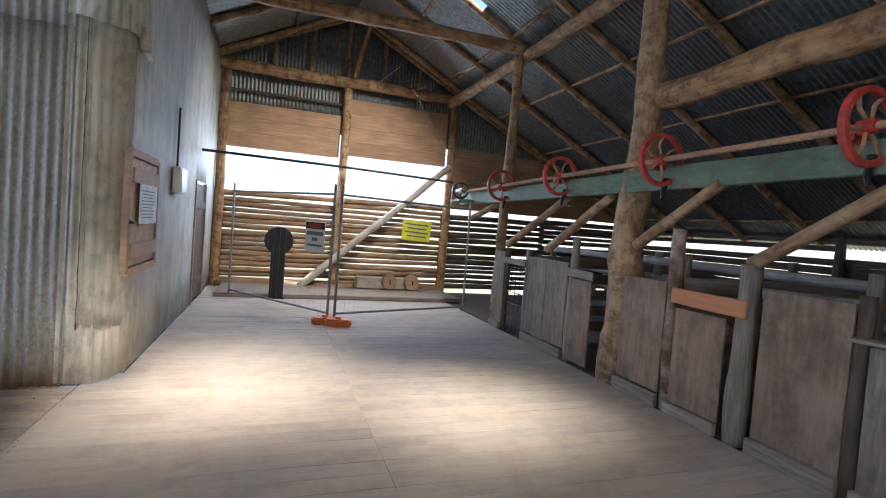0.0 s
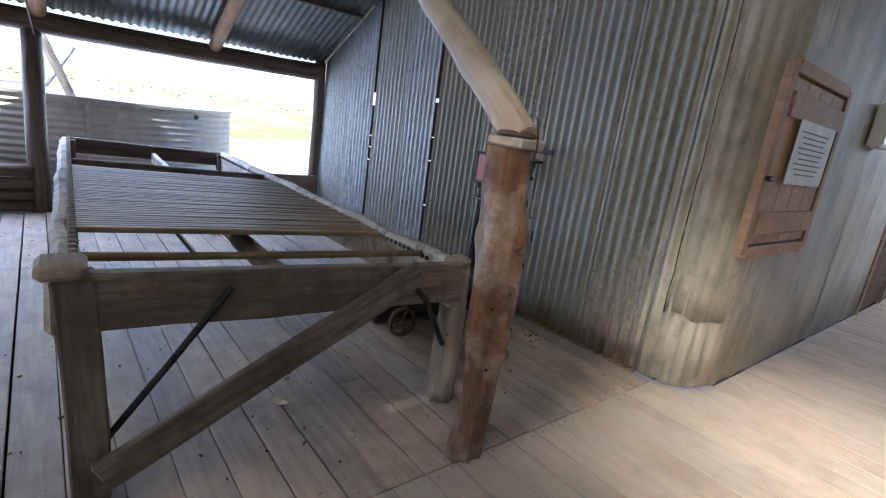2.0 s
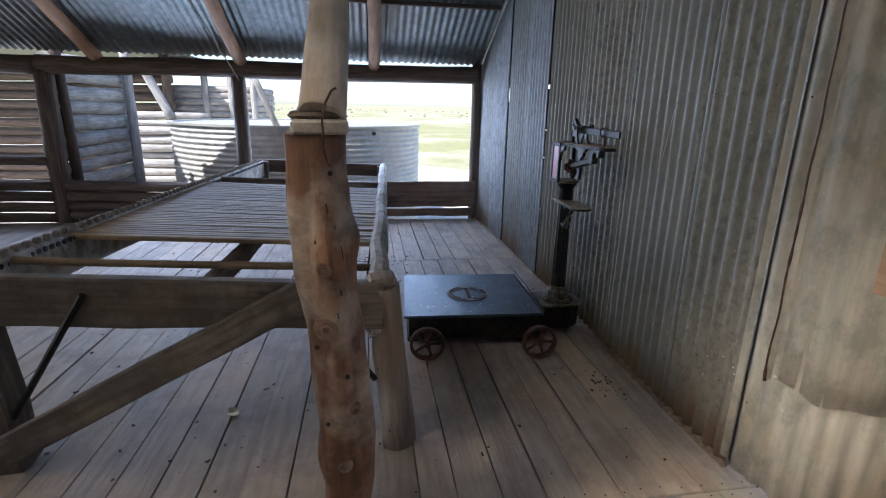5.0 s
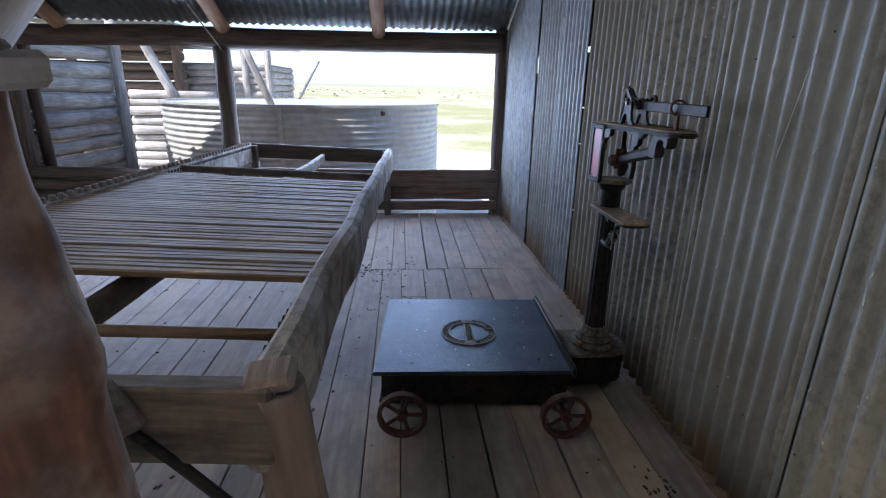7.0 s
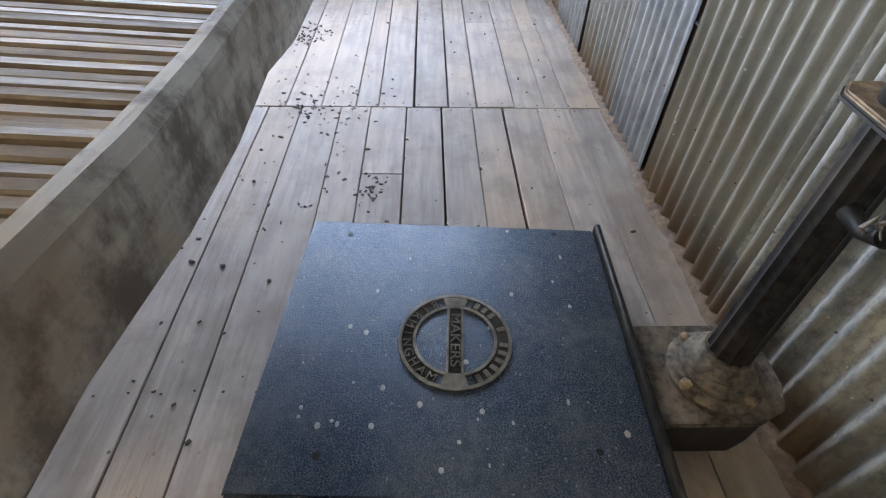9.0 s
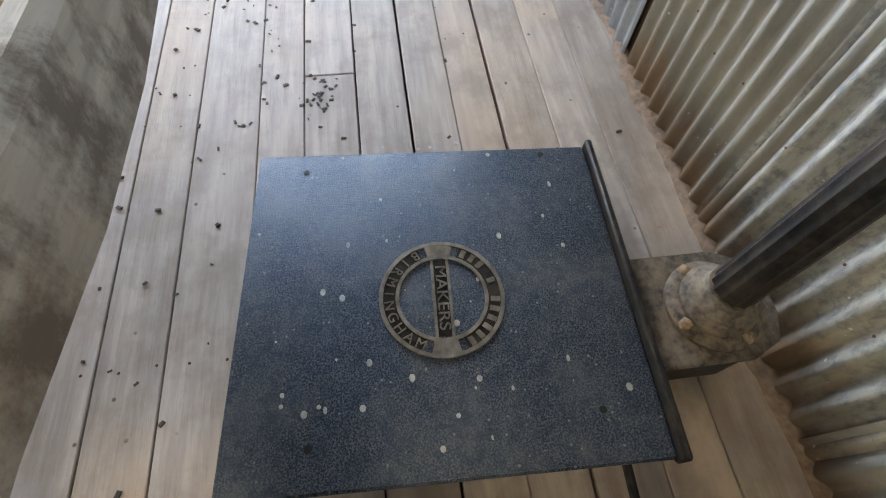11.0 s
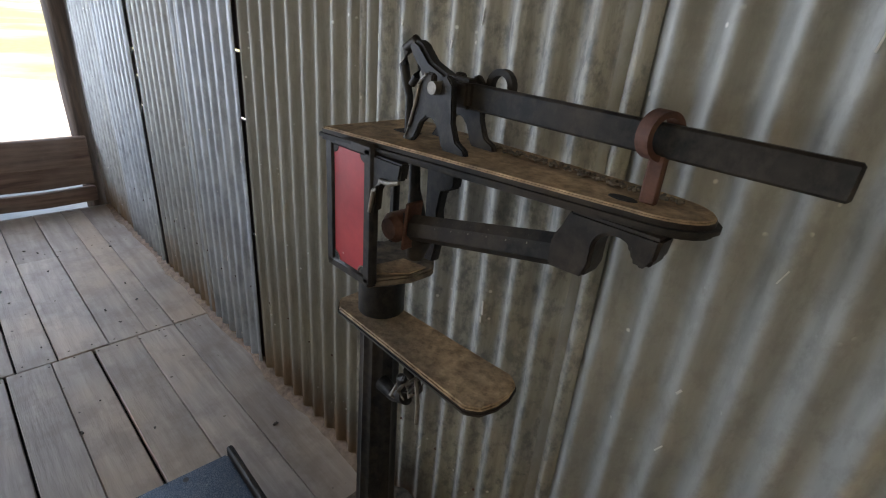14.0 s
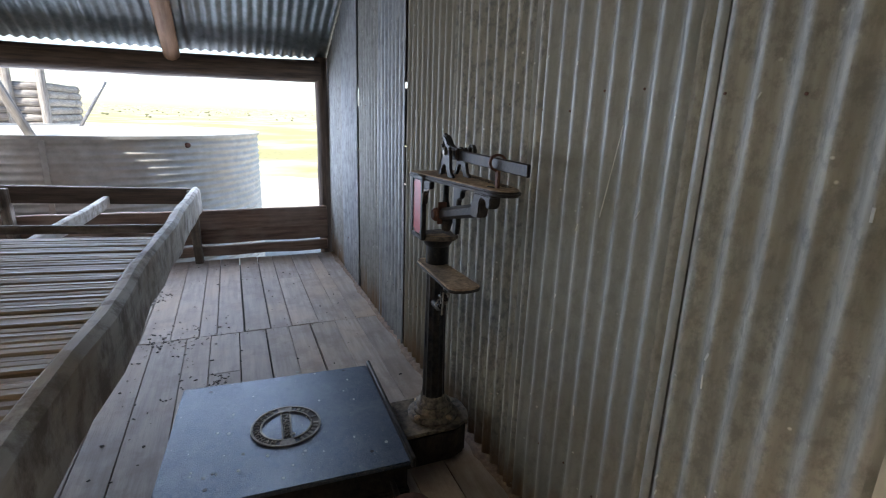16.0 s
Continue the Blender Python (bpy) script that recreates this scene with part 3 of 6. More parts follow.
def lay(x0, x1, y0, y1, mat_):
    m = pose(0.5 * (x0 + x1), 0.5 * (y0 + y1), -0.016 + rnd.uniform(-0.0018, 0.0015))
    put("plank", plank_mesh(x1 - x0, round(y1 - y0, 4), mat_, rnd.randrange(4)), floor, m)


y = -4.54
while y < 10.9:
    for b, (x0, x1, mat_, gap) in enumerate(BAYS):
        if y > 4.40 and x1 < -1.2 or b in UNEVEN and y + W > UNEVEN[b][0][0] + 0.03 and y < 4.4:
            continue
        if y > 4.85 and b == 2:
            x0 = -1.0
        width = W - gap * rnd.choice((0.4, 1.0, 1.0, 1.5))
        if -1.1 < y < 10.7:
            lay(x0, x1, y, y + width, mat_)
        else:
            merge(rest, block(x1 - x0, width, 0.032, 0), pose(0.5 * (x0 + x1), y + W / 2, -0.016 + rnd.uniform(-0.0015, 0.0015)))
    y += W
for b, joints in UNEVEN.items():
    x0, x1, mat_, gap = BAYS[b]
    for (ya, ga), (yb, gb) in zip(joints, joints[1:]):
        ends = {(1, 3.331): (x0, -3.885, x1), (0, 3.852): (x0, -5.54, x1), (1, 2.680): (x0, -2.05, x1)}.get((b, ya), (x0, x1))
        for xa, xb in zip(ends, ends[1:]):
            lay(xa + 0.0015, xb - 0.0015, ya + ga / 2, yb - gb / 2, mat_)
tagged(part("far_planks", rest, FLOOR_WOOD, floor, ""), kind="stuff")
part("pen_boards", block(5.7, 15.4, 0.03, 0), DARK_WOOD, floor, "dark grating boards of the pens", pose(6.55, 3.2, -0.018))
for k in range(2, 13):
    beam("joist", (-6.3, -7.5 + 1.45 * k, -0.09), (9.3, -7.5 + 1.45 * k, -0.09), 0.08, 0.10, DARK_WOOD, floor, rough=0)

# wall of corrugated sheets beside the scale, and its rounded corner
SEAMS = (-6.36, -5.68, -5.03, -4.44, -3.85, -3.19, -2.535, -1.885, -1.40)
SHEET_KIND = (IRON_SHEET, IRON_BLUE, IRON_SHEET, IRON_BLUE, IRON_OLIVE, IRON_OLIVE, IRON_SHEET, IRON_OLIVE)
STEP = (0.0, 0.005, 0.0, 0.005, 0.0, 0.002, 0.004, 0.006)
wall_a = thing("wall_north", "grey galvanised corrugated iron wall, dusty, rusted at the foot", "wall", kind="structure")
for k, (x0, x1) in enumerate(zip(SEAMS, SEAMS[1:])):
    pitch = (x1 - x0) / round((x1 - x0) / 0.0762)
    length = x1 - x0 + (0.05 if k not in (1, 3) else -0.042)
    waves = length / pitch
    step = STEP[k]
    tilt = (-0.003, 0.002, 0.003, -0.002, 0.002, 0.0, 0.001, -0.001)[k]
    low = -0.006
    top = 2.9
    m = pose(x0, 4.5 - step, 0, 0, 0, 0)
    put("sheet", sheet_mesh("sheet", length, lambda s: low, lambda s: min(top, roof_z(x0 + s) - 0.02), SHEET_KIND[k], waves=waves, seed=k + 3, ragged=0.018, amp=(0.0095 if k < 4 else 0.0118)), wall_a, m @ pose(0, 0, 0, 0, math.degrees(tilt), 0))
    if roof_z(x1) > top:
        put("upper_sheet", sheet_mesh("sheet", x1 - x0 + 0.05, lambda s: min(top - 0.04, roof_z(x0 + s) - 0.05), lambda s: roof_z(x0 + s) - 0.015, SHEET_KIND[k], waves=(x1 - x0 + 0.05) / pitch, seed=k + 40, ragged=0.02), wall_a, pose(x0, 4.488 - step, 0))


# scratches, droppings and flaked paint on the crests of the sheets
rnd = random.Random(23)
marks = bmesh.new()
for k, (x0, x1) in enumerate(zip(SEAMS, SEAMS[1:])):
    for _ in range(16 if x0 > -3.5 else 5):
        c = rnd.randrange(1, 8)
        z = rnd.uniform(0.3, 2.1)
        merge(marks, block(rnd.uniform(0.0015, 0.005), 0.0012, rnd.uniform(0.006, 0.034), 0), pose(x0 + c * 0.0762 + rnd.uniform(-0.006, 0.006), 4.5 - STEP[k] - 0.0112, z, 0, rnd.uniform(-10, 40), 0))
for k in range(12):
    merge(marks, block(0.003, 0.0014, 0.024, 0), pose(-2.09 - 0.0042 * k, 4.4870, 1.445 - 0.021 * k, 0, 11, 0))
tagged(part("sheet_marks", marks, surface("pale_flake", (0.50, 0.48, 0.43), (0.70, 0.68, 0.62), (9, 9, 9), vary=0), wall_a), kind="stuff")
# sheet fixings
screws = bmesh.new()
for k, (x0, x1) in enumerate(zip(SEAMS, SEAMS[1:])):
    for c in (1, 3, 5, 7):
        for z in (0.36, 1.52):
            merge(screws, lathe([(0.0038, 0), (0.0025, 0.003)], 7), pose(x0 + c * (x1 - x0) / round((x1 - x0) / 0.0762), 4.5 - STEP[k] - 0.0095, z + rnd.uniform(-0.03, 0.03), 90, 0, 0))
tagged(part("screw_heads", screws, RUST, wall_a), kind="stuff")


def round_corner(s):
    """Plan path: along the wall, round the corner, then along the hall."""
    r, x0 = 0.34, -1.40
    if s < 0.06:
        return x0 + s, 4.5, 0.0, -1.0
    arc = r * math.pi / 2
    if s < 0.06 + arc:
        a = (s - 0.06) / r
        return x0 + 0.06 + r * math.sin(a), 4.5 + r - r * math.cos(a), math.sin(a), -math.cos(a)
    return x0 + 0.06 + r, 4.5 + r + (s - 0.06 - arc), 1.0, 0.0


def front_corner(s):
    x, y, nx, ny = round_corner(s)
    return x + nx * 0.009, y + ny * 0.009, nx, ny


put("corner_sheet", sheet_mesh("sheet", 0.92, lambda s: 0.0, lambda s: 3.0, CORNER_SHEET, amp=0.0075, waves=12, seed=21, ragged=0.05, path=front_corner, fade=lambda s: 1.0 if s < 0.3 else max(0.12, 1 - 3.2 * (s - 0.3))), wall_a, label="torn dusty corner sheet")


def proud_corner(s):
    x, y, nx, ny = round_corner(s + 0.13)
    return x + nx * 0.017, y + ny * 0.017, nx, ny


put("patch_sheet", sheet_mesh("sheet", 0.36, lambda s: 0.45 - 0.05 * s, lambda s: 3.0, CORNER_SHEET, amp=0.006, waves=4.7, seed=25, ragged=0.07, path=proud_corner, fade=lambda s: max(0.15, 1 - 3.0 * s)), wall_a, pose(0, 0, 0), "overlapping patch sheet with a torn lower edge")


# jagged rusted edge where the patch sheet is torn off
vs, fs = [], []
for k in range(74):
    z = 0.47 + 0.034 * k
    w = 0.002 + 0.007 * abs(noise.noise((z * 11, 3.0, 0.0)))
    sway = 0.005 * noise.noise((z * 6, 8.0, 0.0))
    for off, out in ((-w, 0.0), (-w, 0.011), (w, 0.012), (w, 0.0)):
        x, y, nx, ny = proud_corner(off + sway)
        vs.append((x + nx * (out - 0.002), y + ny * (out - 0.002), z))
for k in range(73):
    a = 4 * k
    fs += [(a + i, a + 4 + i, a + 5 + i, a + 1 + i) for i in range(3)]
put("torn_edge", mesh_of("torn_edge", vs, fs, RUST), wall_a, None, "jagged rusty edge of the patch sheet")


def upper_corner(s):
    x, y, nx, ny = round_corner(s)
    return x + nx * 0.03, y + ny * 0.03, nx, ny


put("upper_sheet", sheet_mesh("sheet", 0.86, lambda s: 2.93, lambda s: 4.6, CORNER_SHEET, amp=0.006, waves=11.3, seed=28, ragged=0.05, path=upper_corner), wall_a)
log("corner_stud", (-6.46, 4.46, -0.1), (-6.42, 4.44, 2.0), 0.075, 0.07, DARK_WOOD, wall_a)
# dark strips added behind two seams to block daylight except small dots
for x, cuts in ((-5.03, ((0, 0.9), (0.915, 1.05), (1.065, 1.18), (1.195, 1.53), (1.67, 4.0))), (-3.85, ((0, 0.6), (0.61, 1.05), (1.06, 1.28), (1.29, 1.62), (1.655, 4.0)))):
    for z0, z1 in cuts:
        beam("cover_lath", (x - 0.07, 4.522, z0), (x - 0.07, 4.522, z1), 0.22, 0.012, DARK_WOOD, wall_a, rough=0, bevel=0)
for z in (0.35, 2.6):
    beam("girt", (-6.3, 4.56, z), (-1.2, 4.56, z), 0.05, 0.08, DARK_WOOD, wall_a, rough=0)

# dirt gathered along the foot of the iron
vs, fs = [], []
for k in range(131):
    x = -6.3 + 0.038 * k
    y0 = 4.492 if x < -1.4 else 4.5
    w = 0.028 + 0.024 * noise.noise((x * 3.1, 0, 0)) + 0.012 * noise.noise((x * 17, 5, 0))
    h = 0.010 + 0.007 * noise.noise((x * 5.0, 2, 0))
    vs += [(x, y0 - max(0.006, w), 0.001), (x, y0 - 0.4 * w, max(0.003, h)), (x, y0 + 0.02, max(0.003, h) + 0.004)]
for k in range(130):
    a = 3 * k
    fs += [(a, a + 3, a + 4, a + 1), (a + 1, a + 4, a + 5, a + 2)]
tagged(put("foot_dirt", mesh_of("foot_dirt", vs, fs, surface("brown_foot_dirt", (0.13, 0.085, 0.055), (0.30, 0.215, 0.15), (9, 9, 9), vary=0, bump=0.5), True)), "brown dirt gathered along the wall foot", "dirt", kind="stuff")

# hall wall: flatter iron panels, with a doorway
wall_b = thing("wall_west", "smooth grey iron sheeted hall wall coated with pale dust", "wall", kind="structure")
for k, (y0, y1, z0) in enumerate(((5.08, 5.92, 0.01), (5.90, 6.76, 0.01), (6.74, 7.6, 0.01), (7.58, 8.42, 0.01), (8.42, 9.62, 1.98), (9.62, 10.86, 0.01))):
    put("panel_sheet", sheet_mesh("sheet", y1 - y0, lambda s: z0, lambda s: 4.68 - 0.03, HALL_SHEET, pitch=0.42, amp=0.003, waves=6, seed=k + 60, ragged=0.01, grain=5), wall_b, pose(-1.0 - 0.0015 * (k % 2), y0, 0, 0, 0, 90))
beam("wall_plate", (-1.06, 4.8, 4.6), (-1.06, 10.9, 4.6), 0.1, 0.1, DARK_WOOD, wall_b, rough=0.004)
door_1 = thing("door_1", "brown timber ledged door, closed, in the iron wall", "door", (-1.03, 9.02, 0), kind="structure")
for k in range(6):
    part("door_board", block(0.03, 0.186, 1.94, 0.004), DARK_WOOD, door_1, "", pose(0, -0.48 + 0.19 * k, 0.98))
for z in (0.3, 1.6):
    part("ledge", block(0.025, 1.1, 0.12, 0.004), DARK_WOOD, door_1, "", pose(0.028, 0, z))
for dy in (-0.58, 0.58):
    part("door_jamb", block(0.07, 0.06, 1.98, 0.004), GREY_WOOD, door_1, "", pose(0.02, dy, 0.99))

# far wall: posts, logs with gaps, an open band, boards, iron, gable
FY = 10.92
far = thing("wall_far", "far end wall of stacked logs, boards and iron with an open band", "wall", kind="structure")
for x, top in ((-0.93, 4.6), (1.52, 4.5), (4.0, 4.55)):
    log("wall_post", (x, FY - 0.05, -0.1), (x + 0.04, FY - 0.05, top), 0.105, 0.085, LOG_WOOD, far, knots=5)
rnd = random.Random(8)
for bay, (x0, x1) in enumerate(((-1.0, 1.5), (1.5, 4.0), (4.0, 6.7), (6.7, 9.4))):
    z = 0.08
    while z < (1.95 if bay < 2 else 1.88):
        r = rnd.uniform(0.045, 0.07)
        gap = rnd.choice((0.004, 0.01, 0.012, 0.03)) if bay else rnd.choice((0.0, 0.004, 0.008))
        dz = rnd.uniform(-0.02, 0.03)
        # hall bays have a sunlit tone put into the log colour; pen bays are darker
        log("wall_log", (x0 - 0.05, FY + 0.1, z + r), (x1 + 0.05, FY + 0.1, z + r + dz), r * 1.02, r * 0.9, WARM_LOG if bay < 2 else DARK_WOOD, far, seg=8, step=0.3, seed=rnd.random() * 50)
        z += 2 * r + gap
for x0, x1, z0, z1 in ((-0.85, 1.45, 2.88, 3.8), (1.6, 3.92, 2.96, 4.2), (4.15, 9.4, 2.0, 3.4)):
    n = 4 if z1 - z0 > 1 else 3
    h = (z1 - z0) / n
    for k in range(n):
        beam("wall_board", (x0, FY + 0.03 + 0.006 * (k % 2), z0 + h * (k + 0.5)), (x1, FY + 0.03 + 0.006 * (k % 2), z0 + h * (k + 0.5) + 0.01), 0.03, h - 0.001, BOARD_WOOD, far, rough=0.003)
log("tie_beam", (-1.1, FY - 0.16, 4.5), (4.15, FY - 0.16, 4.5), 0.12, 0.11, LOG_WOOD, far, knots=6)
beam("rail", (-0.9, FY - 0.02, 4.04), (1.45, FY - 0.02, 4.04), 0.05, 0.05, DARK_WOOD, far, rough=0)


def gable_top(x):
    return roof_z(x) - 0.03


put("gable_sheet", sheet_mesh("sheet", 10.6, lambda s: 3.75 if s < 2.5 else 3.4, lambda s: gable_top(-1.1 + s), ROOF_SHEET, waves=130, seed=80, grain=8), far, pose(-1.1, FY + 0.09, 0))
for x in (0.0, 0.75, 1.5, 2.3, 3.1):
    beam("gable_stud", (x, FY - 0.02, 4.5), (x + 0.05, FY - 0.02, gable_top(x) - 0.05), 0.07, 0.07, LOG_WOOD, far)
log("gable_rafter", (-1.1, FY - 0.15, 4.62), (1.6, FY - 0.15, 5.93), 0.06, 0.055, LOG_WOOD, far)
log("gable_rafter", (1.6, FY - 0.15, 5.93), (9.3, FY - 0.15, 1.86), 0.06, 0.055, LOG_WOOD, far)
log("gable_strut", (1.62, FY - 0.35, 4.55), (1.95, FY - 0.6, 6.0), 0.05, 0.045, LOG_WOOD, far)
log("brace", (0.75, FY - 0.25, 0.02), (3.98, FY - 0.2, 2.95), 0.085, 0.075, PALE_WOOD, far)
log("sill_log", (-0.9, FY - 0.1, 0.07), (4.0, FY - 0.1, 0.07), 0.07, 0.07, WARM_LOG, far)

# pens' outer wall with its long slot of daylight
outer = thing("wall_east", "outer slatted wall of the pens with a long open slot", "wall", kind="structure")
for k, (y0, y1) in enumerate(((-4.6, -3.2), (-3.2, 1.2), (1.2, 5.6), (5.6, 10.9))):
    z = -0.1
    while z < 1.5:
        h = rnd.uniform(0.1, 0.17)
        beam("wall_slat", (9.45, y0, z + h / 2), (9.45, y1, z + h / 2 + rnd.uniform(-0.02, 0.02)), 0.03, h, DARK_WOOD, outer, rough=0.004)
        z += h + rnd.choice((0.003, 0.012, 0.02))
    if k == 3:
        beam("wall_slat", (9.45, y0, 1.69), (9.45, y1, 1.67), 0.03, 0.10, DARK_WOOD, outer)
    log("wall_post", (9.36, y0, -0.1), (9.36, y0, 1.9), 0.09, 0.08, DARK_WOOD, outer)
log("wall_plate", (9.4, -4.6, 1.83), (9.4, 10.9, 1.83), 0.07, 0.06, DARK_WOOD, outer)
# behind the camera: unseen end wall, its doorway added to let fill light in
back = thing("wall_south", "plain corrugated iron end wall, unseen, with a doorway added for fill light", "wall", kind="structure")
for x0, x1, z0 in ((-6.6, -2.4, -0.1), (-2.4, 0.6, 2.2), (0.6, 9.5, -0.1)):
    put("sheet", sheet_mesh("sheet", x1 - x0, lambda s: z0, lambda s: roof_z(x1 - s) - 0.03, IRON_SHEET, waves=(x1 - x0) / 0.0762, seed=90 + x0, grain=6), back, pose(x1, -4.6, 0, 0, 0, 180))

# open side: plate log, posts, low timber wall
side = thing("wall_open_side", "open side of the shed, low dark plank wall under a log plate", "wall", kind="structure")
log("plate_log", (-6.42, 4.42, 1.865), (-6.40, -0.7, 1.84), 0.105, 0.10, DARK_WOOD, side, wobble=0.06)
log("plate_log", (-6.40, -0.7, 1.84), (-6.42, -4.6, 1.86), 0.105, 0.10, DARK_WOOD, side, wobble=0.06)
log("side_post", (-6.42, 1.48, -0.7), (-6.41, 1.48, 1.8), 0.095, 0.085, DARK_WOOD, side, knots=3)
log("side_post", (-6.45, -0.72, -0.7), (-6.42, -0.66, 1.78), 0.12, 0.10, DARK_WOOD, side, knots=3)
log("side_post", (-6.42, -4.4, -0.7), (-6.42, -4.4, 1.8), 0.11, 0.10, DARK_WOOD, side)
for z, h, dz in ((0.085, 0.10, 0.0), (0.225, 0.14, 0.012), (0.41, 0.20, -0.01)):
    beam("sill_board", (-6.37, 1.6, z), (-6.37, 4.44, z + dz), 0.05, h, SILL_WOOD, side, rough=0.016)
for z, r in ((0.06, 0.058), (0.17, 0.06), (0.29, 0.066), (0.42, 0.066)):
    log("sill_pole", (-6.38, -0.6, z + 0.03), (-6.37, 1.42, z), r, r * 0.9, DARK_WOOD, side)
for z, r in ((0.06, 0.065), (0.19, 0.066), (0.32, 0.068), (0.45, 0.066), (0.75, 0.06)):
    log("sill_pole", (-6.38, -4.5, z + 0.03), (-6.37, -0.75, z), r, r * 0.9, DARK_WOOD, side)

# roof timbers
frame_ = thing("roof_frame", "rough bush-pole rafters and purlins under the iron roof", "roof frame", kind="structure")
for k in range(9):
    y = 4.65 - 1.585 * (8 - k)
    if -4.6 < y < 4.2:
        log("rafter", (-6.55, y + 0.05, roof_z(-6.55) - 0.10), (1.6, y, roof_z(1.6) - 0.1), 0.072, 0.06, TAN_POLE, frame_, seed=k * 3.3)
for k in range(13):
    y = -7.7 + 1.52 * k
    if y < -4.6:
        continue
    log("rafter", (9.6, y, roof_z(9.6) - 0.08), (1.6, y, roof_z(1.6) - 0.08), 0.07, 0.055, LOG_WOOD, frame_, seed=k * 2.1)
    if y > 4.7:
        log("rafter", (-1.0, y, roof_z(-1.0) - 0.08), (1.6, y, roof_z(1.6) - 0.08), 0.07, 0.055, LOG_WOOD, frame_, seed=k * 1.3)
for x in (-5.4, -4.1, -2.6, -1.0, 0.4):
    beam("purlin", (x, -4.6, roof_z(x) - 0.035), (x, 4.45 if x < -1 else 10.9, roof_z(x) - 0.035), 0.06, 0.04, DARK_WOOD, frame_, rough=0.004)
for x in (2.6, 3.8, 5.0, 6.3, 7.6, 8.9):
    beam("purlin", (x, -4.6, roof_z(x) - 0.03), (x, 10.9, roof_z(x) - 0.03), 0.06, 0.04, LOG_WOOD, frame_, rough=0.004)
log("long_plate", (3.92, 10.8, 4.42), (3.92, 3.6, 4.44), 0.11, 0.10, LOG_WOOD, frame_, knots=4)
log("cross_tie", (-1.0, 7.15, 4.48), (3.9, 7.12, 4.5), 0.10, 0.10, LOG_WOOD, frame_, knots=5)
log("low_plate", (3.95, 4.25, 3.06), (3.9, -4.5, 3.1), 0.14, 0.13, LOG_WOOD, frame_, knots=8, wobble=0.2)

log("hall_post", (3.87, 4.28, -0.1), (3.86, 4.12, 4.35), 0.19, 0.125, HALL_POST_WOOD, frame_, "thick tan log post with bumps", knots=26, wobble=0.16, seg=18, step=0.07)
log("hall_post", (3.78, 7.34, -0.1), (3.82, 7.2, 4.45), 0.085, 0.075, HALL_POST_WOOD, frame_, knots=16, step=0.08, wobble=0.2)
log("hall_post", (3.87, -2.2, -0.1), (3.87, -2.2, 4.5), 0.16, 0.12, POST_WOOD, frame_, knots=7)

# ---- lean-to: post, table, scale ----
post = thing("timber_post", "red-brown log post with knots, capped, carrying a pale leaning strut", "post", (-1.285, 2.91, 0))
put("trunk", log_mesh("trunk", 1.375, 0.074, 0.084, POST_WOOD, wobble=0.42, seed=4.2, seg=30, step=0.025, knots=26, bend=0.02), post, along((0, 0, -0.006), (0.042, -0.027, 1.367)))
part("cap", block(0.165, 0.150, 0.040, 0.008, 0.010, 4), PALE_WOOD, post, "split pale cap piece", pose(0.045, -0.025, 1.386, 0, 1.5, 4))
part("saddle", lathe([(0.066, 0.0), (0.074, 0.008), (0.066, 0.020), (0.03, 0.028)], 18), DARK_WOOD, post, "dark hollow foot of the strut", pose(0.05, -0.03, 1.404) @ Matrix.Diagonal((1, 1.1, 1, 1)))
log("strut", (0.085, -0.025, 1.400), (-2.43, 0.0, 3.40), 0.064, 0.062, PALE_WOOD, post, "pale stripped pole strut", knots=9, step=0.06, seg=18, wobble=0.2)
part("wire", tube([(0.085, 0.022, 1.485), (0.108, 0.012, 1.478), (0.124, -0.004, 1.445), (0.140, -0.012, 1.41), (0.141, -0.010, 1.37), (0.134, -0.012, 1.33), (0.129, -0.004, 1.295), (0.122, 0.002, 1.285)], 0.0032), RUST, post, "bent rusty wire", None, True)

# knots, nail holes and drying splits on the face of the post
trunk = [c for c in post.children if c.name.startswith("trunk")][0]
skin = [trunk.matrix_basis @ v.co for v in trunk.data.vertices]


def on_post(z, turn):
    """A pose on the trunk's skin at height z, facing turn degrees round from east."""
    a = radians(turn)
    ring = [v for v in skin if abs(v.z - z) < 0.05]
    reach = max(v.x * math.cos(a) + v.y * math.sin(a) for v in ring if abs(-v.x * math.sin(a) + v.y * math.cos(a)) < 0.03)
    return pose(reach * math.cos(a), reach * math.sin(a), z, 0, 0, turn) @ pose(0, 0, 0, 0, 90, 0)


for z, turn, r in ((1.00, -8, 0.013), (0.815, -10, 0.022), (0.53, 22, 0.012), (0.30, 5, 0.015)):
    m = on_post(z, turn)
    part("knot", lathe([(r * 1.9, -0.012), (r * 1.5, -0.001), (r * 1.05, 0.003), (r * 0.9, 0.001), (r * 0.55, 0.0025), (0.002, 0.003)], 14), POST_WOOD, post, "", m)
    part("knot_heart", lathe([(r * 0.5, 0.0005), (r * 0.4, 0.0042), (r * 0.1, 0.0044)], 9), DARK_WOOD, post, "", m)
for z, turn, w, h in ((1.17, -4, 0.008, 0.045), (1.12, 4, 0.006, 0.02), (1.08, -16, 0.005, 0.016), (1.05, 10, 0.006, 0.07), (0.93, 8, 0.009, 0.035), (0.86, 4, 0.006, 0.03)):
    part("split", block(h * 0.6, w * 0.5, 0.006, 0.001), BLACK_MATT, post, "dark drying split", on_post(z, turn) @ pose(0, 0, -0.001, 0, 0, 8))
for z, turn in ((1.265, 1), (0.655, 12), (0.47, -20), (0.74, -30)):
    part("nail_hole", lathe([(0.0075, -0.004), (0.007, 0.0015)], 9), BLACK_MATT, post, "", on_post(z, turn))

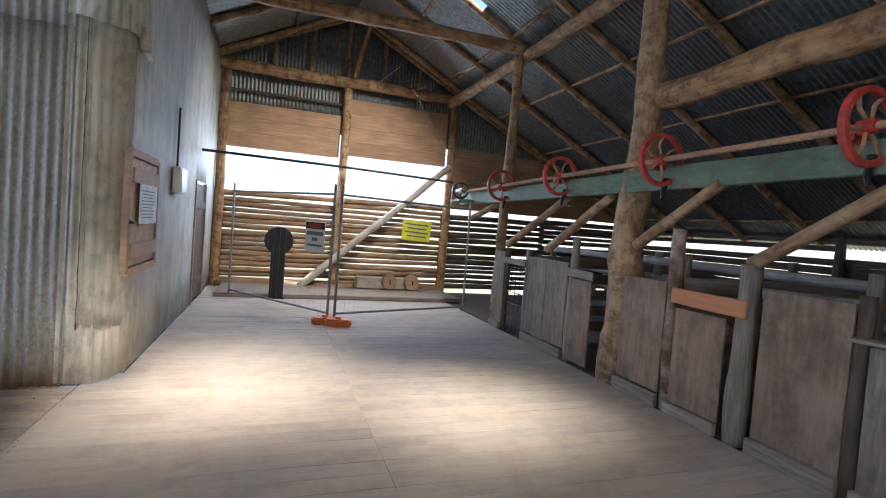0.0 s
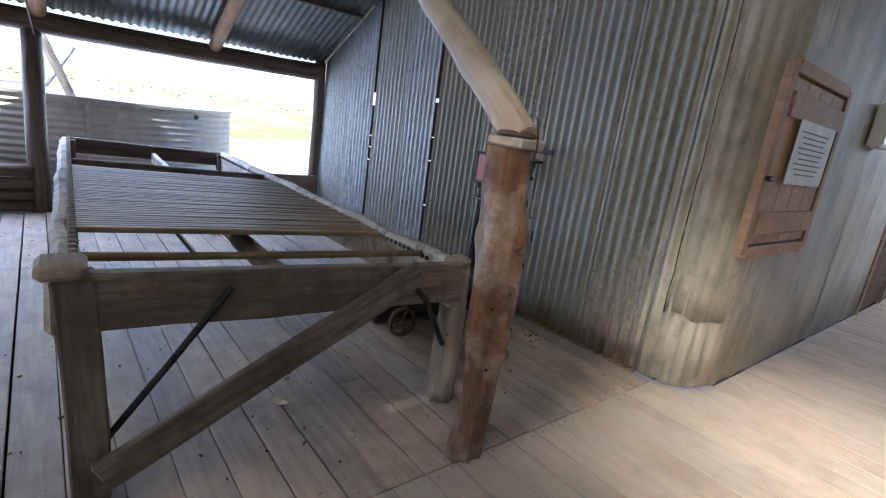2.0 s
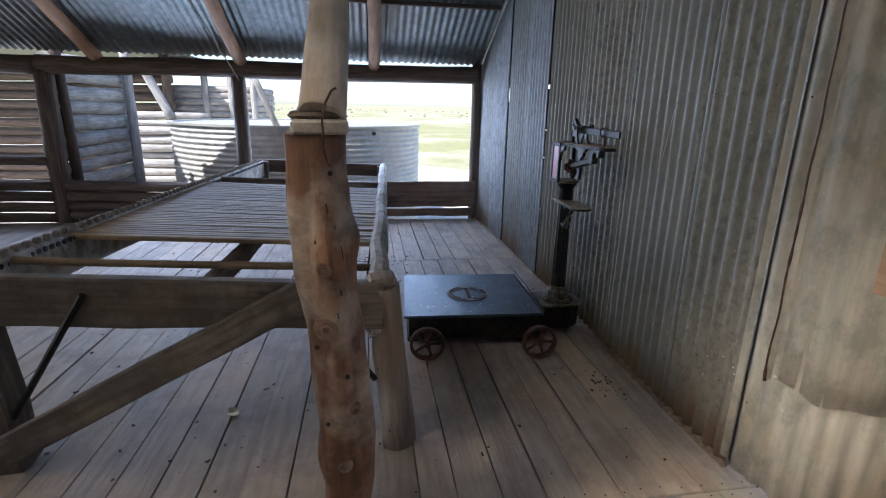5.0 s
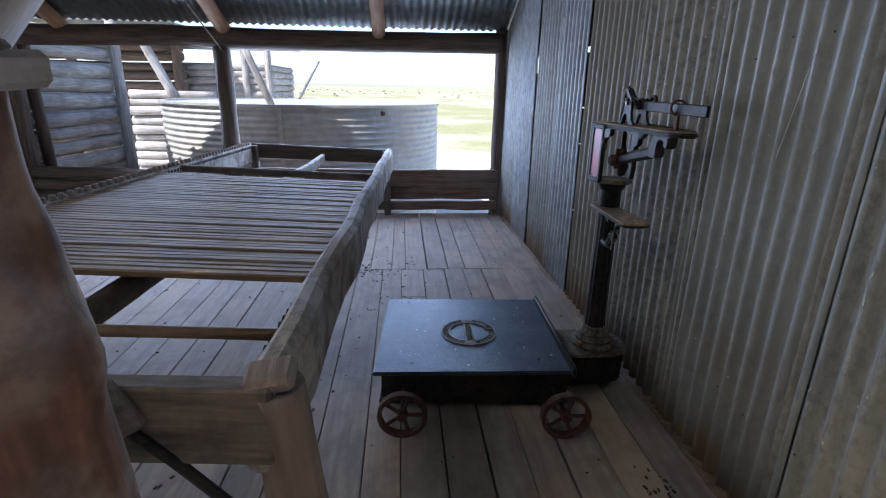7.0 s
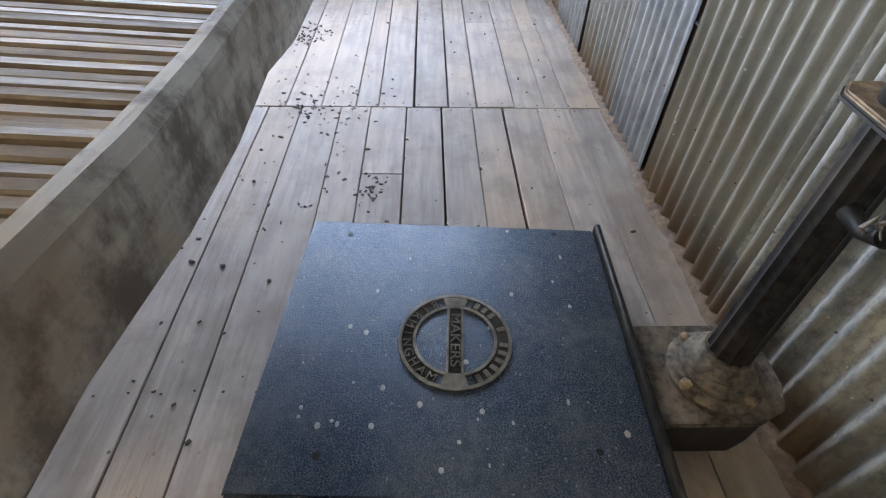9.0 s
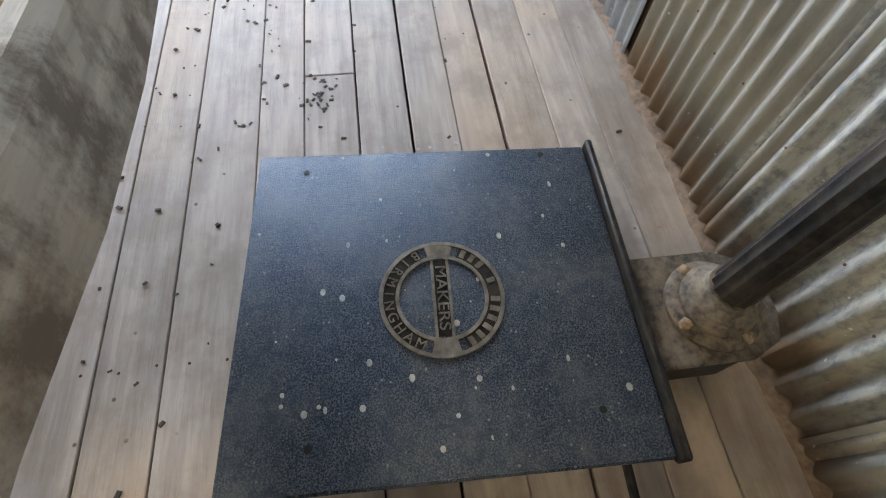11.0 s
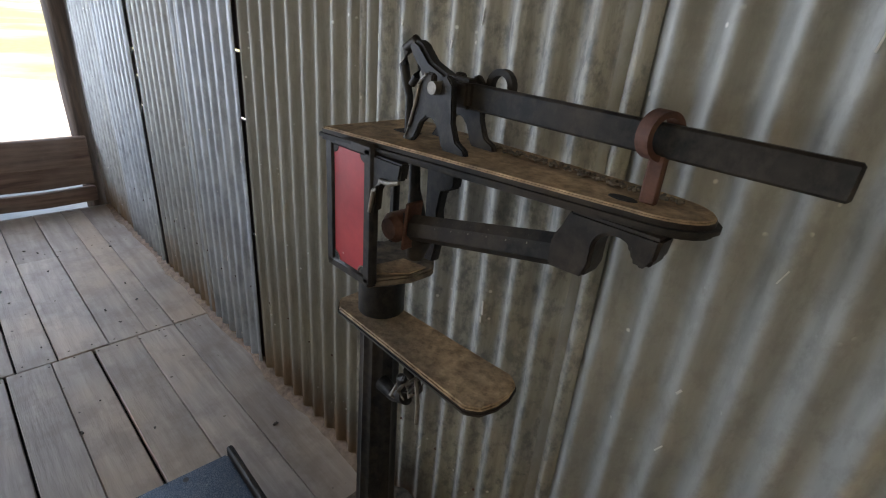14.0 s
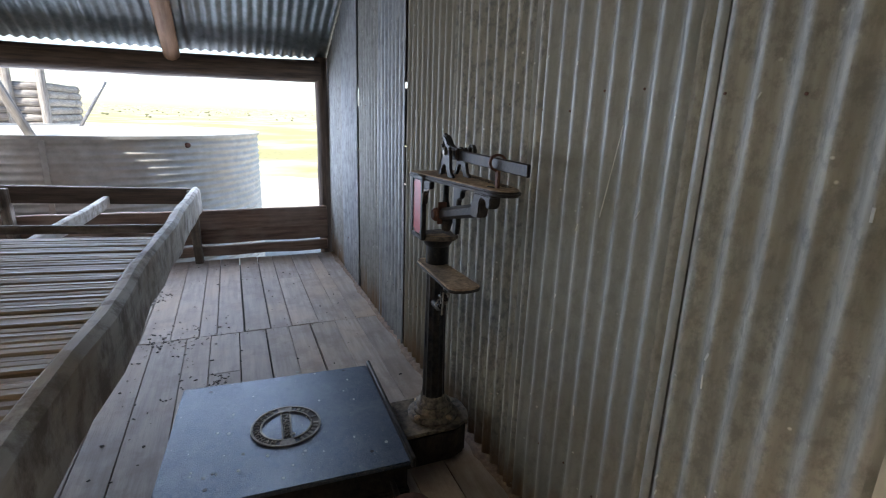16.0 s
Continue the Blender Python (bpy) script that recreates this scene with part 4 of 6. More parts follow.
table = thing("wool_table", "long weathered slatted wool table with half its slats missing", "table", (-1.68, 1.495, 0), rz=-2.0)
TL, TW = 4.66, 1.575          # the table runs away along its own -x


def tz(x, y):
    """Height of the sagging table top."""
    return 0.848 - 0.055 * y / TW + 0.055 * x / TL


for yy in (0.03, TW - 0.03):
    inner = 1 if yy < 0.5 else -1
    deep = 0.22 if yy < 0.5 else 0.25
    beam("side_rail", (0.02, yy, tz(0, yy) - deep / 2), (-TL, yy, tz(-TL, yy) - 0.11 - (deep - 0.22) * 0.15), 0.08, deep, RAIL_WOOD, table, "pale worn side rail with chips", rough=0.024, bevel=0.034)
    holes, lips = bmesh.new(), bmesh.new()
    for k in range(100):
        xx = -0.20 - 0.0445 * k
        merge(holes, lathe([(0.0125, 0), (0.0125, 0.006)], 8), pose(xx, yy + inner * 0.042, tz(xx, yy) - 0.04, -90 * inner, 0, 0))
    tagged(part("socket_strip", holes, BLACK_MATT, table, "row of dark rod sockets"), kind="stuff")
    for k in range(66):
        xx = -0.18 - 0.0668 * k
        merge(lips, block(0.030, 0.028, 0.030, 0.006), pose(xx, yy + inner * 0.03, tz(xx, yy) + 0.004))
    if yy < 0.5:
        tagged(part("notched_strip", lips, GREY_WOOD, table, "notched strip along the rail"), kind="stuff")
beam("end_rail", (0.0, 0.0, tz(0, 0) - 0.10), (0.0, TW, tz(0, TW) - 0.105), 0.06, 0.19, TABLE_WOOD, table, "grimy end rail", rough=0.010)
beam("end_rail", (-TL, 0.05, tz(-TL, 0) - 0.08), (-TL, TW - 0.05, tz(-TL, TW) - 0.08), 0.05, 0.15, DARK_WOOD, table, rough=0.006)
log("leg", (-0.085, TW + 0.045, 0.0), (-0.03, TW - 0.005, tz(0, TW) - 0.03), 0.078, 0.062, GREY_WOOD, table, "broad split log leg", knots=4, step=0.06, seg=14, wobble=0.22)
for xx, yy, r in ((-0.03, 0.06, 0.068), (-TL + 0.04, 0.08, 0.045), (-TL + 0.04, TW - 0.07, 0.045)):
    beam("leg", (xx - 0.03, yy + 0.02, 0.0), (xx, yy, tz(xx, yy) - 0.02), 2 * r, 1.7 * r, TABLE_WOOD, table, rough=0.010)
part("leg_cap", block(0.14, 0.13, 0.055, 0.022, 0.006, 2), GREY_WOOD, table, "rounded worn corner cap", pose(-0.02, 0.03, tz(0, 0) + 0.005))
part("leg_cap", block(0.10, 0.11, 0.04, 0.014, 0.008, 3), GREY_WOOD, table, "split worn corner cap", pose(-0.03, TW - 0.015, tz(0, TW) - 0.012, 4, 3, 8))
beam("brace", (0.046, 0.10, 0.13), (0.048, 1.30, tz(0, 1.3) - 0.03), 0.035, 0.12, TABLE_WOOD, table, "diagonal timber brace", rough=0.008)
part("iron_stay", tube([(0.045, 0.50, tz(0, 0.5) - 0.06), (0.02, 0.34, 0.54), (-0.02, 0.13, 0.24)], 0.013, 6), BLACK_IRON, table, "bent iron stay")
part("iron_stay", tube([(0.04, 1.22, tz(0, 1.2) - 0.04), (0.03, 1.36, 0.62), (-0.02, 1.53, 0.35)], 0.013, 6), BLACK_IRON, table, "bent iron stay")
log("centre_stringer", (-0.03, 0.80, 0.66), (-1.0, 0.80, 0.655), 0.05, 0.05, TABLE_WOOD, table)
beam("centre_stringer", (-0.9, 0.80, 0.655), (-TL + 0.03, 0.82, 0.63), 0.05, 0.10, RAIL_WOOD, table, rough=0.006)
log("cross_rod", (-0.27, 0.03, tz(-0.3, 0) - 0.035), (-0.27, TW - 0.03, tz(-0.3, TW) - 0.035), 0.017, 0.017, SLAT_WOOD, table, seg=8)
beam("cross_bar", (-2.95, 0.05, tz(-2.95, 0) - 0.04), (-2.95, TW - 0.05, tz(-2.95, TW) - 0.04), 0.04, 0.05, TABLE_WOOD, table, rough=0.004)
SLATS = []
for v_ in range(5):
    bm = block(TW - 0.08, 0.0405 - 0.0010 * v_, 0.026, 0.006, 0.0, 5)
    for v in bm.verts:
        v.co.y += 0.0022 * noise.noise((v.co.x * 2.3, v_ * 4.1, 0.5))
        v.co.z += 0.0030 * noise.noise((v.co.x * 1.4, v_ * 7.7, 3.5))
    me = bpy.data.meshes.new("slat")
    bm.to_mesh(me)
    bm.free()
    me.materials.append(SLAT_WOOD)
    SLATS.append(me)
for k in range(44):
    xx = -0.70 - 0.0445 * k
    put("slat", SLATS[k * 7 % 5], table, along((xx, 0.04, tz(xx, 0.04) - 0.035), (xx + 0.008 * math.sin(k * 1.7), TW - 0.04, tz(xx, TW) - 0.035 + 0.003 * math.sin(k * 2.3)), 5 * math.sin(k * 3.1)))

# platform scale
scale_ = thing("platform_scale", "old black iron platform scale with column and red panel", "scale", (-2.96, 3.67, 0))
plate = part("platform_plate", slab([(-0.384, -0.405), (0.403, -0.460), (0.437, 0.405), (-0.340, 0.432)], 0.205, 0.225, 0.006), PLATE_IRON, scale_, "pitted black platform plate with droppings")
part("rib", block(0.79, 0.018, 0.05, 0.006), BLACK_IRON, scale_, "raised edge rib", pose(0.05, 0.428, 0.222, 0, 0, -2.0))
part("box", slab([(-0.37, -0.385), (0.345, -0.425), (0.375, 0.415), (-0.33, 0.435)], 0.045, 0.203, 0.008), BLACK_IRON, scale_, "black cast base box")
part("foot_flange", slab([(-0.38, -0.395), (0.36, -0.435), (0.39, 0.42), (-0.34, 0.445)], 0.035, 0.062, 0.006), BLACK_IRON, scale_)
hole = bmesh.new()
for xx, yy in ((0.33, -0.29), (0.33, 0.285), (-0.32, 0.31), (-0.32, -0.29)):
    merge(hole, lathe([(0.008, 0), (0.008, 0.0012)], 10), pose(xx, yy, 0.2248))
tagged(part("screw_holes", hole, BLACK_MATT, plate), kind="stuff")

# cast ring on the plate: makers' ring with its lettering
RC = pose(0.053, 0.0, 0.2255, 0, 0, -3)


def flat_ring(r0, r1, a0, a1, z0, z1, seg=40):
    bm = bmesh.new()
    ring = []
    for k in range(seg + 1):
        a = radians(a0 + (a1 - a0) * k / seg)
        c, s = math.cos(a), math.sin(a)
        ring.append([bm.verts.new((r * c, r * s, z)) for r, z in ((r0, z0), (r0, z1), (r1, z1), (r1, z0))])
    for a, b in zip(ring, ring[1:]):
        for k in range(4):
            bm.faces.new((a[k], b[k], b[(k + 1) % 4], a[(k + 1) % 4]))
    bm.faces.new(ring[0])
    bm.faces.new(list(reversed(ring[-1])))
    bmesh.ops.recalc_face_normals(bm, faces=bm.faces)
    return bm


emblem = merge(flat_ring(0.129, 0.138, 0, 360, 0, 0.004), flat_ring(0.094, 0.102, 14, 166, 0, 0.004))
merge(emblem, flat_ring(0.094, 0.102, 194, 346, 0, 0.004))
merge(emblem, flat_ring(0.094, 0.1285, 166, 194, 0, 0.0036))
merge(emblem, flat_ring(0.094, 0.1285, -14, 14, 0, 0.0036))
for yy in (-0.0175, 0.0175):
    merge(emblem, block(0.186, 0.006, 0.0042, 0), pose(0, yy, 0.002))
part("ring_ground", merge(merge(flat_ring(0.1015, 0.1295, 22, 158, 0, 0.0012), flat_ring(0.1015, 0.1295, 202, 338, 0, 0.0012)), block(0.18, 0.03, 0.0012, 0), pose(0, 0, 0.0006)), BLACK_IRON, plate, "dark ground behind the lettering", RC)
part("cast_ring", emblem, RING_IRON, plate, "cast maker's ring worn to bare iron", RC)
letters = bm_of(words("MAKERS", 0.034, RING_IRON, "letters", 0.0015))
letters.transform(pose(0, 0, 0.002) @ Matrix.Diagonal((1.25, 1, 1.6, 1)))
text = "BIRMINGHAM"
for k, ch in enumerate(text):
    a = 207 + (333 - 207) * k / (len(text) - 1)
    merge(letters, bm_of(words(ch, 0.031, RING_IRON, "letter", 0.0015)), pose(0.117 * math.cos(radians(a)), 0.117 * math.sin(radians(a)), 0.002, 0, 0, a + 90))
for k in range(12):     # worn maker's name, as plain marks
    if k in (3, 5):
        continue
    a = 152 - 124 * k / 11
    merge(letters, block(0.012, 0.021, 0.003, 0.003), pose(0.117 * math.cos(radians(a)), 0.117 * math.sin(radians(a)), 0.0015, 0, 0, a - 90))
tagged(part("ring_lettering", letters, RING_IRON, plate, "raised lettering on the ring", RC), kind="stuff")

# rusty wheels in front of the box
for yy, xx in ((-0.332, 0.53), (0.342, 0.575)):
    w = new("wheel")
    w.parent = scale_
    w.matrix_basis = pose(xx, yy, 0.103, 0, 90, -3)
    part("rim", flat_ring(0.086, 0.103, 0, 360, -0.016, 0.016, 28), RUST, w, "rusty rim")
    part("hub", lathe([(0.022, -0.022), (0.024, 0.0), (0.020, 0.024)], 12), RUST, w)
    for k in range(5):
        a = 72 * k + 18
        part("spoke", block(0.075, 0.016, 0.012, 0.004), RUST, w, "", pose(0.054 * math.cos(radians(a)), 0.054 * math.sin(radians(a)), 0, 0, 0, a))
    part("axle", lathe([(0.011, -0.24), (0.011, 0.0)], 8), BLACK_IRON, w)

# column: bracket box, flange, fluted shaft
CX, CY = 0.135, 0.61
part("bracket_box", slab([(CX - 0.13, 0.425), (CX + 0.12, 0.425), (CX + 0.12, 0.66), (CX + 0.09, 0.73), (CX + 0.03, 0.755), (CX - 0.05, 0.755), (CX - 0.10, 0.72), (CX - 0.13, 0.66)], 0.03, 0.185, 0.012), BLACK_IRON, scale_, "dusty rounded column bracket")
part("bracket_top", slab([(CX - 0.14, 0.43), (CX + 0.13, 0.43), (CX + 0.13, 0.665), (CX + 0.095, 0.74), (CX + 0.03, 0.765), (CX - 0.055, 0.765), (CX - 0.11, 0.73), (CX - 0.14, 0.665)], 0.185, 0.20, 0.004), GRIMY_IRON, scale_)
col = part("column", lathe([(0.050, 0.28), (0.0475, 0.34), (0.042, 0.80), (0.041, 0.94)], 48, 12, 0.10), BLACK_IRON, scale_, "fluted black column", pose(CX, CY, 0), True)
part("collar", lathe([(0.108, 0.20), (0.110, 0.212), (0.098, 0.220), (0.084, 0.222), (0.086, 0.236), (0.074, 0.242), (0.070, 0.252), (0.076, 0.262), (0.062, 0.270), (0.057, 0.276), (0.054, 0.300)], 28), GRIMY_IRON, scale_, "stepped dusty collar", pose(CX, CY, 0), True)
for a in (25, 115, 205, 295):
    part("bolt", lathe([(0.014, 0.212), (0.014, 0.226), (0.008, 0.230)], 6), DUSTY_IRON, scale_, "", pose(CX + 0.096 * math.cos(radians(a)), CY + 0.096 * math.sin(radians(a)), 0))
part("neck", lathe([(0.043, 0.885), (0.046, 0.89), (0.046, 0.965), (0.052, 0.97), (0.060, 0.985), (0.066, 1.005), (0.060, 1.012)], 24), BLACK_IRON, scale_, "", pose(CX, CY, 0), True)


def tongue(x0, x1, w0, w1, cy, tip=0.045):
    """A shelf outline from x0 to x1 that narrows to a rounded tip."""
    return [(x0, cy - w0), (x1 - tip, cy - w1), (x1 - 0.3 * tip, cy - 0.75 * w1), (x1, cy - 0.25 * w1), (x1, cy + 0.25 * w1), (x1 - 0.3 * tip, cy + 0.75 * w1), (x1 - tip, cy + w1), (x0, cy + w0), (x0 - 0.03, cy + 0.5 * w0), (x0 - 0.03, cy - 0.5 * w0)]


low_shelf = part("weight_shelf", slab(tongue(CX - 0.05, CX + 0.335, 0.048, 0.060, CY - 0.02, 0.03), 0.884, 0.893, 0.003), DUSTY_IRON, scale_, "dusty lower weight shelf")
part("shelf_edge", slab(tongue(CX - 0.052, CX + 0.337, 0.050, 0.062, CY - 0.02, 0.03), 0.876, 0.886, 0.003), BLACK_IRON, scale_)
part("shelf_bracket", tube([(CX + 0.035, CY - 0.02, 0.735), (CX + 0.075, CY - 0.02, 0.728), (CX + 0.11, CY - 0.02, 0.745), (CX + 0.135, CY - 0.02, 0.785), (CX + 0.15, CY - 0.02, 0.83), (CX + 0.18, CY - 0.02, 0.862), (CX + 0.215, CY - 0.02, 0.876)], [0.017, 0.014, 0.016, 0.015, 0.013, 0.011, 0.009], 12), BLACK_IRON, scale_, "curled cast shelf bracket")
part("scroll", tube([(CX + 0.04, CY - 0.02, 0.845), (CX + 0.075, CY - 0.02, 0.838), (CX + 0.082, CY - 0.02, 0.86), (CX + 0.066, CY - 0.02, 0.864), (CX + 0.064, CY - 0.02, 0.852)], [0.010, 0.009, 0.008, 0.007, 0.005], 10), BLACK_IRON, scale_)
part("scroll", tube([(CX + 0.10, CY - 0.02, 0.745), (CX + 0.095, CY - 0.02, 0.785), (CX + 0.11, CY - 0.02, 0.81), (CX + 0.125, CY - 0.02, 0.80)], [0.010, 0.011, 0.010, 0.006], 10), BLACK_IRON, scale_)
coil = [(CX + 0.078 + 0.005 * k, CY - 0.02 + 0.021 * math.cos(1.5 * k), 0.735 + 0.0045 * k + 0.021 * math.sin(1.5 * k)) for k in range(15)]
part("twine", tube(coil + [(CX + 0.165, CY - 0.04, 0.77), (CX + 0.17, CY - 0.045, 0.735)], 0.0042, 6), TWINE, scale_, "twine wound round the bracket")

# head: box frame with the red panel
HX, HY = 0.165, 0.60


def profile(outline, y0, y1, bevel=0.003):
    """A casting with the given outline in x and z, between y0 and y1."""
    bm = slab(outline, -y1, -y0, bevel)
    bm.transform(pose(0, 0, 0, 90, 0, 0))
    return bm


part("head_floor", slab([(HX - 0.058, HY - 0.088), (HX + 0.058, HY - 0.088), (HX + 0.088, HY - 0.02), (HX + 0.09, HY + 0.03), (HX + 0.06, HY + 0.06), (HX - 0.058, HY + 0.06)], 1.008, 1.024, 0.004), GRIMY_IRON, scale_, "dusty floor of the head box")
part("dust_patch", slab([(HX + 0.045, HY - 0.07), (HX + 0.08, HY - 0.02), (HX + 0.08, HY + 0.02), (HX + 0.03, HY + 0.01), (HX + 0.02, HY - 0.05)], 1.024, 1.0265), DUSTY_IRON, scale_)
panel = part("panel_frame", merge(merge(merge(block(0.124, 0.018, 0.022, 0.005), block(0.124, 0.018, 0.022, 0.005), pose(0, 0, 0.222)), block(0.024, 0.018, 0.235, 0.005), pose(-0.052, 0, 0.111)), block(0.024, 0.018, 0.235, 0.005), pose(0.052, 0, 0.111)), BLACK_IRON, scale_, "black panel frame", pose(HX + 0.004, HY - 0.087, 1.022))
notch, corner = 0.013, []
for cx_, cz_, a0 in ((-0.041, 0.010, 90), (0.041, 0.010, 180), (0.041, 0.213, 270), (-0.041, 0.213, 0)):
    corner += [(cx_ + notch * math.cos(radians(a0 - 22.5 * k)), cz_ + notch * math.sin(radians(a0 - 22.5 * k))) for k in range(5)]
part("red_panel", slab(corner, -0.003, 0.003), RED_PAINT, panel, "scratched red enamel panel", pose(0, -0.002, 0, 90, 0, 0))
part("back_plate", block(0.10, 0.008, 0.22, 0.002), BLACK_IRON, panel, "", pose(0, 0.008, 0.111))
for cx_, cz_ in ((-0.041, 0.010), (0.041, 0.010), (0.041, 0.213), (-0.041, 0.213)):
    part("corner_boss", lathe([(0.0125, 0), (0.0125, 0.004), (0.0115, 0.0048)], 16), BLACK_IRON, panel, "", pose(cx_, -0.001, cz_, 90, 0, 0))
part("worn_edge", flat_ring(0.0130, 0.0150, 0, 90, 0, 0.001, 8), RING_IRON, panel, "bare metal where the paint has worn", pose(-0.041, -0.0055, 0.010, 90, 0, 0))
part("worn_edge", flat_ring(0.0130, 0.0150, 90, 180, 0, 0.001, 8), RING_IRON, panel, "bare metal where the paint has worn", pose(0.041, -0.0055, 0.010, 90, 0, 0))
part("head_stay", block(0.018, 0.016, 0.225, 0.005), BLACK_IRON, scale_, "", pose(HX - 0.048, HY + 0.05, 1.13))
# web of the shelf: a curved casting behind the pivot
part("shelf_web", profile([(HX + 0.052, 1.03), (HX + 0.078, 1.03), (HX + 0.088, 1.08), (HX + 0.082, 1.13), (HX + 0.088, 1.165), (HX + 0.115, 1.178), (HX + 0.118, 1.20), (HX + 0.145, 1.212), (HX + 0.165, 1.240), (HX - 0.04, 1.240), (HX - 0.04, 1.215), (HX + 0.05, 1.215)], HY + 0.035, HY + 0.055), BLACK_IRON, scale_, "curved cast web under the shelf")
part("front_web", profile([(HX + 0.056, 1.15), (HX + 0.068, 1.15), (HX + 0.072, 1.185), (HX + 0.086, 1.207), (HX + 0.125, 1.214), (HX + 0.13, 1.240), (HX + 0.056, 1.240)], HY - 0.092, HY - 0.074), BLACK_IRON, scale_, "small curved cast web")
part("web_bead", tube([(HX + 0.062, HY - 0.095, 1.15), (HX + 0.072, HY - 0.095, 1.188), (HX + 0.088, HY - 0.095, 1.206), (HX + 0.108, HY - 0.095, 1.207), (HX + 0.128, HY - 0.094, 1.214)], [0.003, 0.004, 0.004, 0.004, 0.003], 8), RING_IRON, scale_, "worn bright bead")
part("link", tube([(HX + 0.07, HY, 1.05), (HX + 0.078, HY, 1.085), (HX + 0.068, HY, 1.12), (HX + 0.06, HY, 1.17), (HX + 0.055, HY, 1.25)], [0.016, 0.024, 0.018, 0.010, 0.008], 12), BLACK_IRON, scale_)
part("pivot_boss", lathe([(0.020, -0.03), (0.026, -0.02), (0.026, 0.02), (0.018, 0.03)], 16), RUST, scale_, "rusty pivot", pose(HX + 0.055, HY - 0.02, 1.108, 90, 0, 0))
part("pivot_clip", block(0.007, 0.034, 0.085, 0.002), RUST, scale_, "rusty clip", pose(HX + 0.084, HY - 0.024, 1.118, 0, 6, 0))


def shelf_plan(x0, x1, w0, w1, cy, tip):
    """A shelf with a square end at x0 that tapers to a half-round nose at x1."""
    nose = [(x1 - tip + tip * math.cos(radians(a)), cy + 0.018 + w1 * math.sin(radians(a))) for a in range(-90, 91, 15)]
    return [(x0, cy + w0), (x0, cy - w0)] + nose


top = part("beam_shelf", slab(shelf_plan(HX - 0.058, HX + 0.510, 0.100, 0.050, HY, 0.075), 1.254, 1.260, 0.002), DUSTY_IRON, scale_, "dusty upper shelf with a black lip")
part("shelf_lip", slab(shelf_plan(HX - 0.065, HX + 0.517, 0.107, 0.056, HY, 0.080), 1.239, 1.256, 0.006), BLACK_IRON, scale_, "black rounded lip")
part("beam_slot", block(0.045, 0.022, 0.002, 0.0005), BLACK_MATT, scale_, "dark slot in the shelf", pose(HX + 0.035, HY, 1.2605))
part("worn_hole", lathe([(0.012, 0), (0.011, 0.0012)], 12), BLACK_MATT, scale_, "dark worn hole in the shelf", pose(HX + 0.415, HY - 0.005, 1.2600) @ Matrix.Diagonal((1.5, 0.8, 1, 1)))
debris = bmesh.new()
rnd = random.Random(5)
for k in range(190):
    f = rnd.random()
    s = rnd.uniform(0.002, 0.0055)
    merge(debris, block(s * 1.6, s, s * 0.7, s * 0.2), pose(HX + 0.13 + 0.34 * f, HY + 0.05 - 0.015 * f + rnd.uniform(-0.012, 0.006), 1.264, rnd.uniform(-20, 20), rnd.uniform(-20, 20), rnd.uniform(0, 180)))
tagged(part("shelf_dust", debris, GRIMY_IRON, scale_, "dry crumbs along the shelf"), kind="stuff")
# fulcrum stand, hook and beam
stand = [(HX + 0.062, 1.258), (HX + 0.082, 1.258), (HX + 0.092, 1.268), (HX + 0.102, 1.290), (HX + 0.114, 1.300), (HX + 0.126, 1.300), (HX + 0.137, 1.288), (HX + 0.146, 1.266), (HX + 0.152, 1.258), (HX + 0.196, 1.258), (HX + 0.192, 1.268), (HX + 0.176, 1.276), (HX + 0.166, 1.300), (HX + 0.162, 1.350), (HX + 0.150, 1.362), (HX + 0.141, 1.358), (HX + 0.139, 1.338), (HX + 0.130, 1.334), (HX + 0.123, 1.340), (HX + 0.122, 1.360), (HX + 0.108, 1.362), (HX + 0.096, 1.346), (HX + 0.090, 1.318), (HX + 0.078, 1.282)]
for y0 in (HY - 0.036, HY + 0.026):
    part("fulcrum_stand", profile(stand, y0, y0 + 0.011, 0.002), BLACK_IRON, scale_, "curved cast fulcrum stand")
part("stand_bead", tube([(HX + 0.070, HY - 0.037, 1.262), (HX + 0.081, HY - 0.038, 1.284), (HX + 0.092, HY - 0.038, 1.318), (HX + 0.098, HY - 0.038, 1.344), (HX + 0.110, HY - 0.038, 1.359)], 0.0022, 6), RING_IRON, scale_, "worn bright edge")
part("knife_pin", lathe([(0.009, -0.045), (0.009, 0.045)], 12), RING_IRON, scale_, "knife-edge pin", pose(HX + 0.131, HY, 1.343, 90, 0, 0))
part("hook", tube([(HX + 0.036, HY, 1.245), (HX + 0.036, HY, 1.315), (HX + 0.028, HY, 1.335), (HX + 0.020, HY, 1.362), (HX + 0.026, HY, 1.386), (HX + 0.044, HY, 1.398), (HX + 0.060, HY, 1.388), (HX + 0.060, HY, 1.366), (HX + 0.050, HY, 1.348), (HX + 0.040, HY, 1.335)], [0.006, 0.006, 0.007, 0.008, 0.009, 0.009, 0.008, 0.007, 0.006, 0.006], 12), BLACK_IRON, scale_, "looped suspension hook")
part("beam_nose", profile([(HX + 0.040, 1.392), (HX + 0.052, 1.402), (HX + 0.068, 1.396), (HX + 0.090, 1.374), (HX + 0.125, 1.360), (HX + 0.170, 1.358), (HX + 0.170, 1.318), (HX + 0.120, 1.318), (HX + 0.094, 1.316), (HX + 0.074, 1.308), (HX + 0.066, 1.318), (HX + 0.076, 1.342), (HX + 0.066, 1.362), (HX + 0.050, 1.376)], HY - 0.013, HY + 0.013, 0.005), BLACK_IRON, scale_, "curved cast nose of the beam")
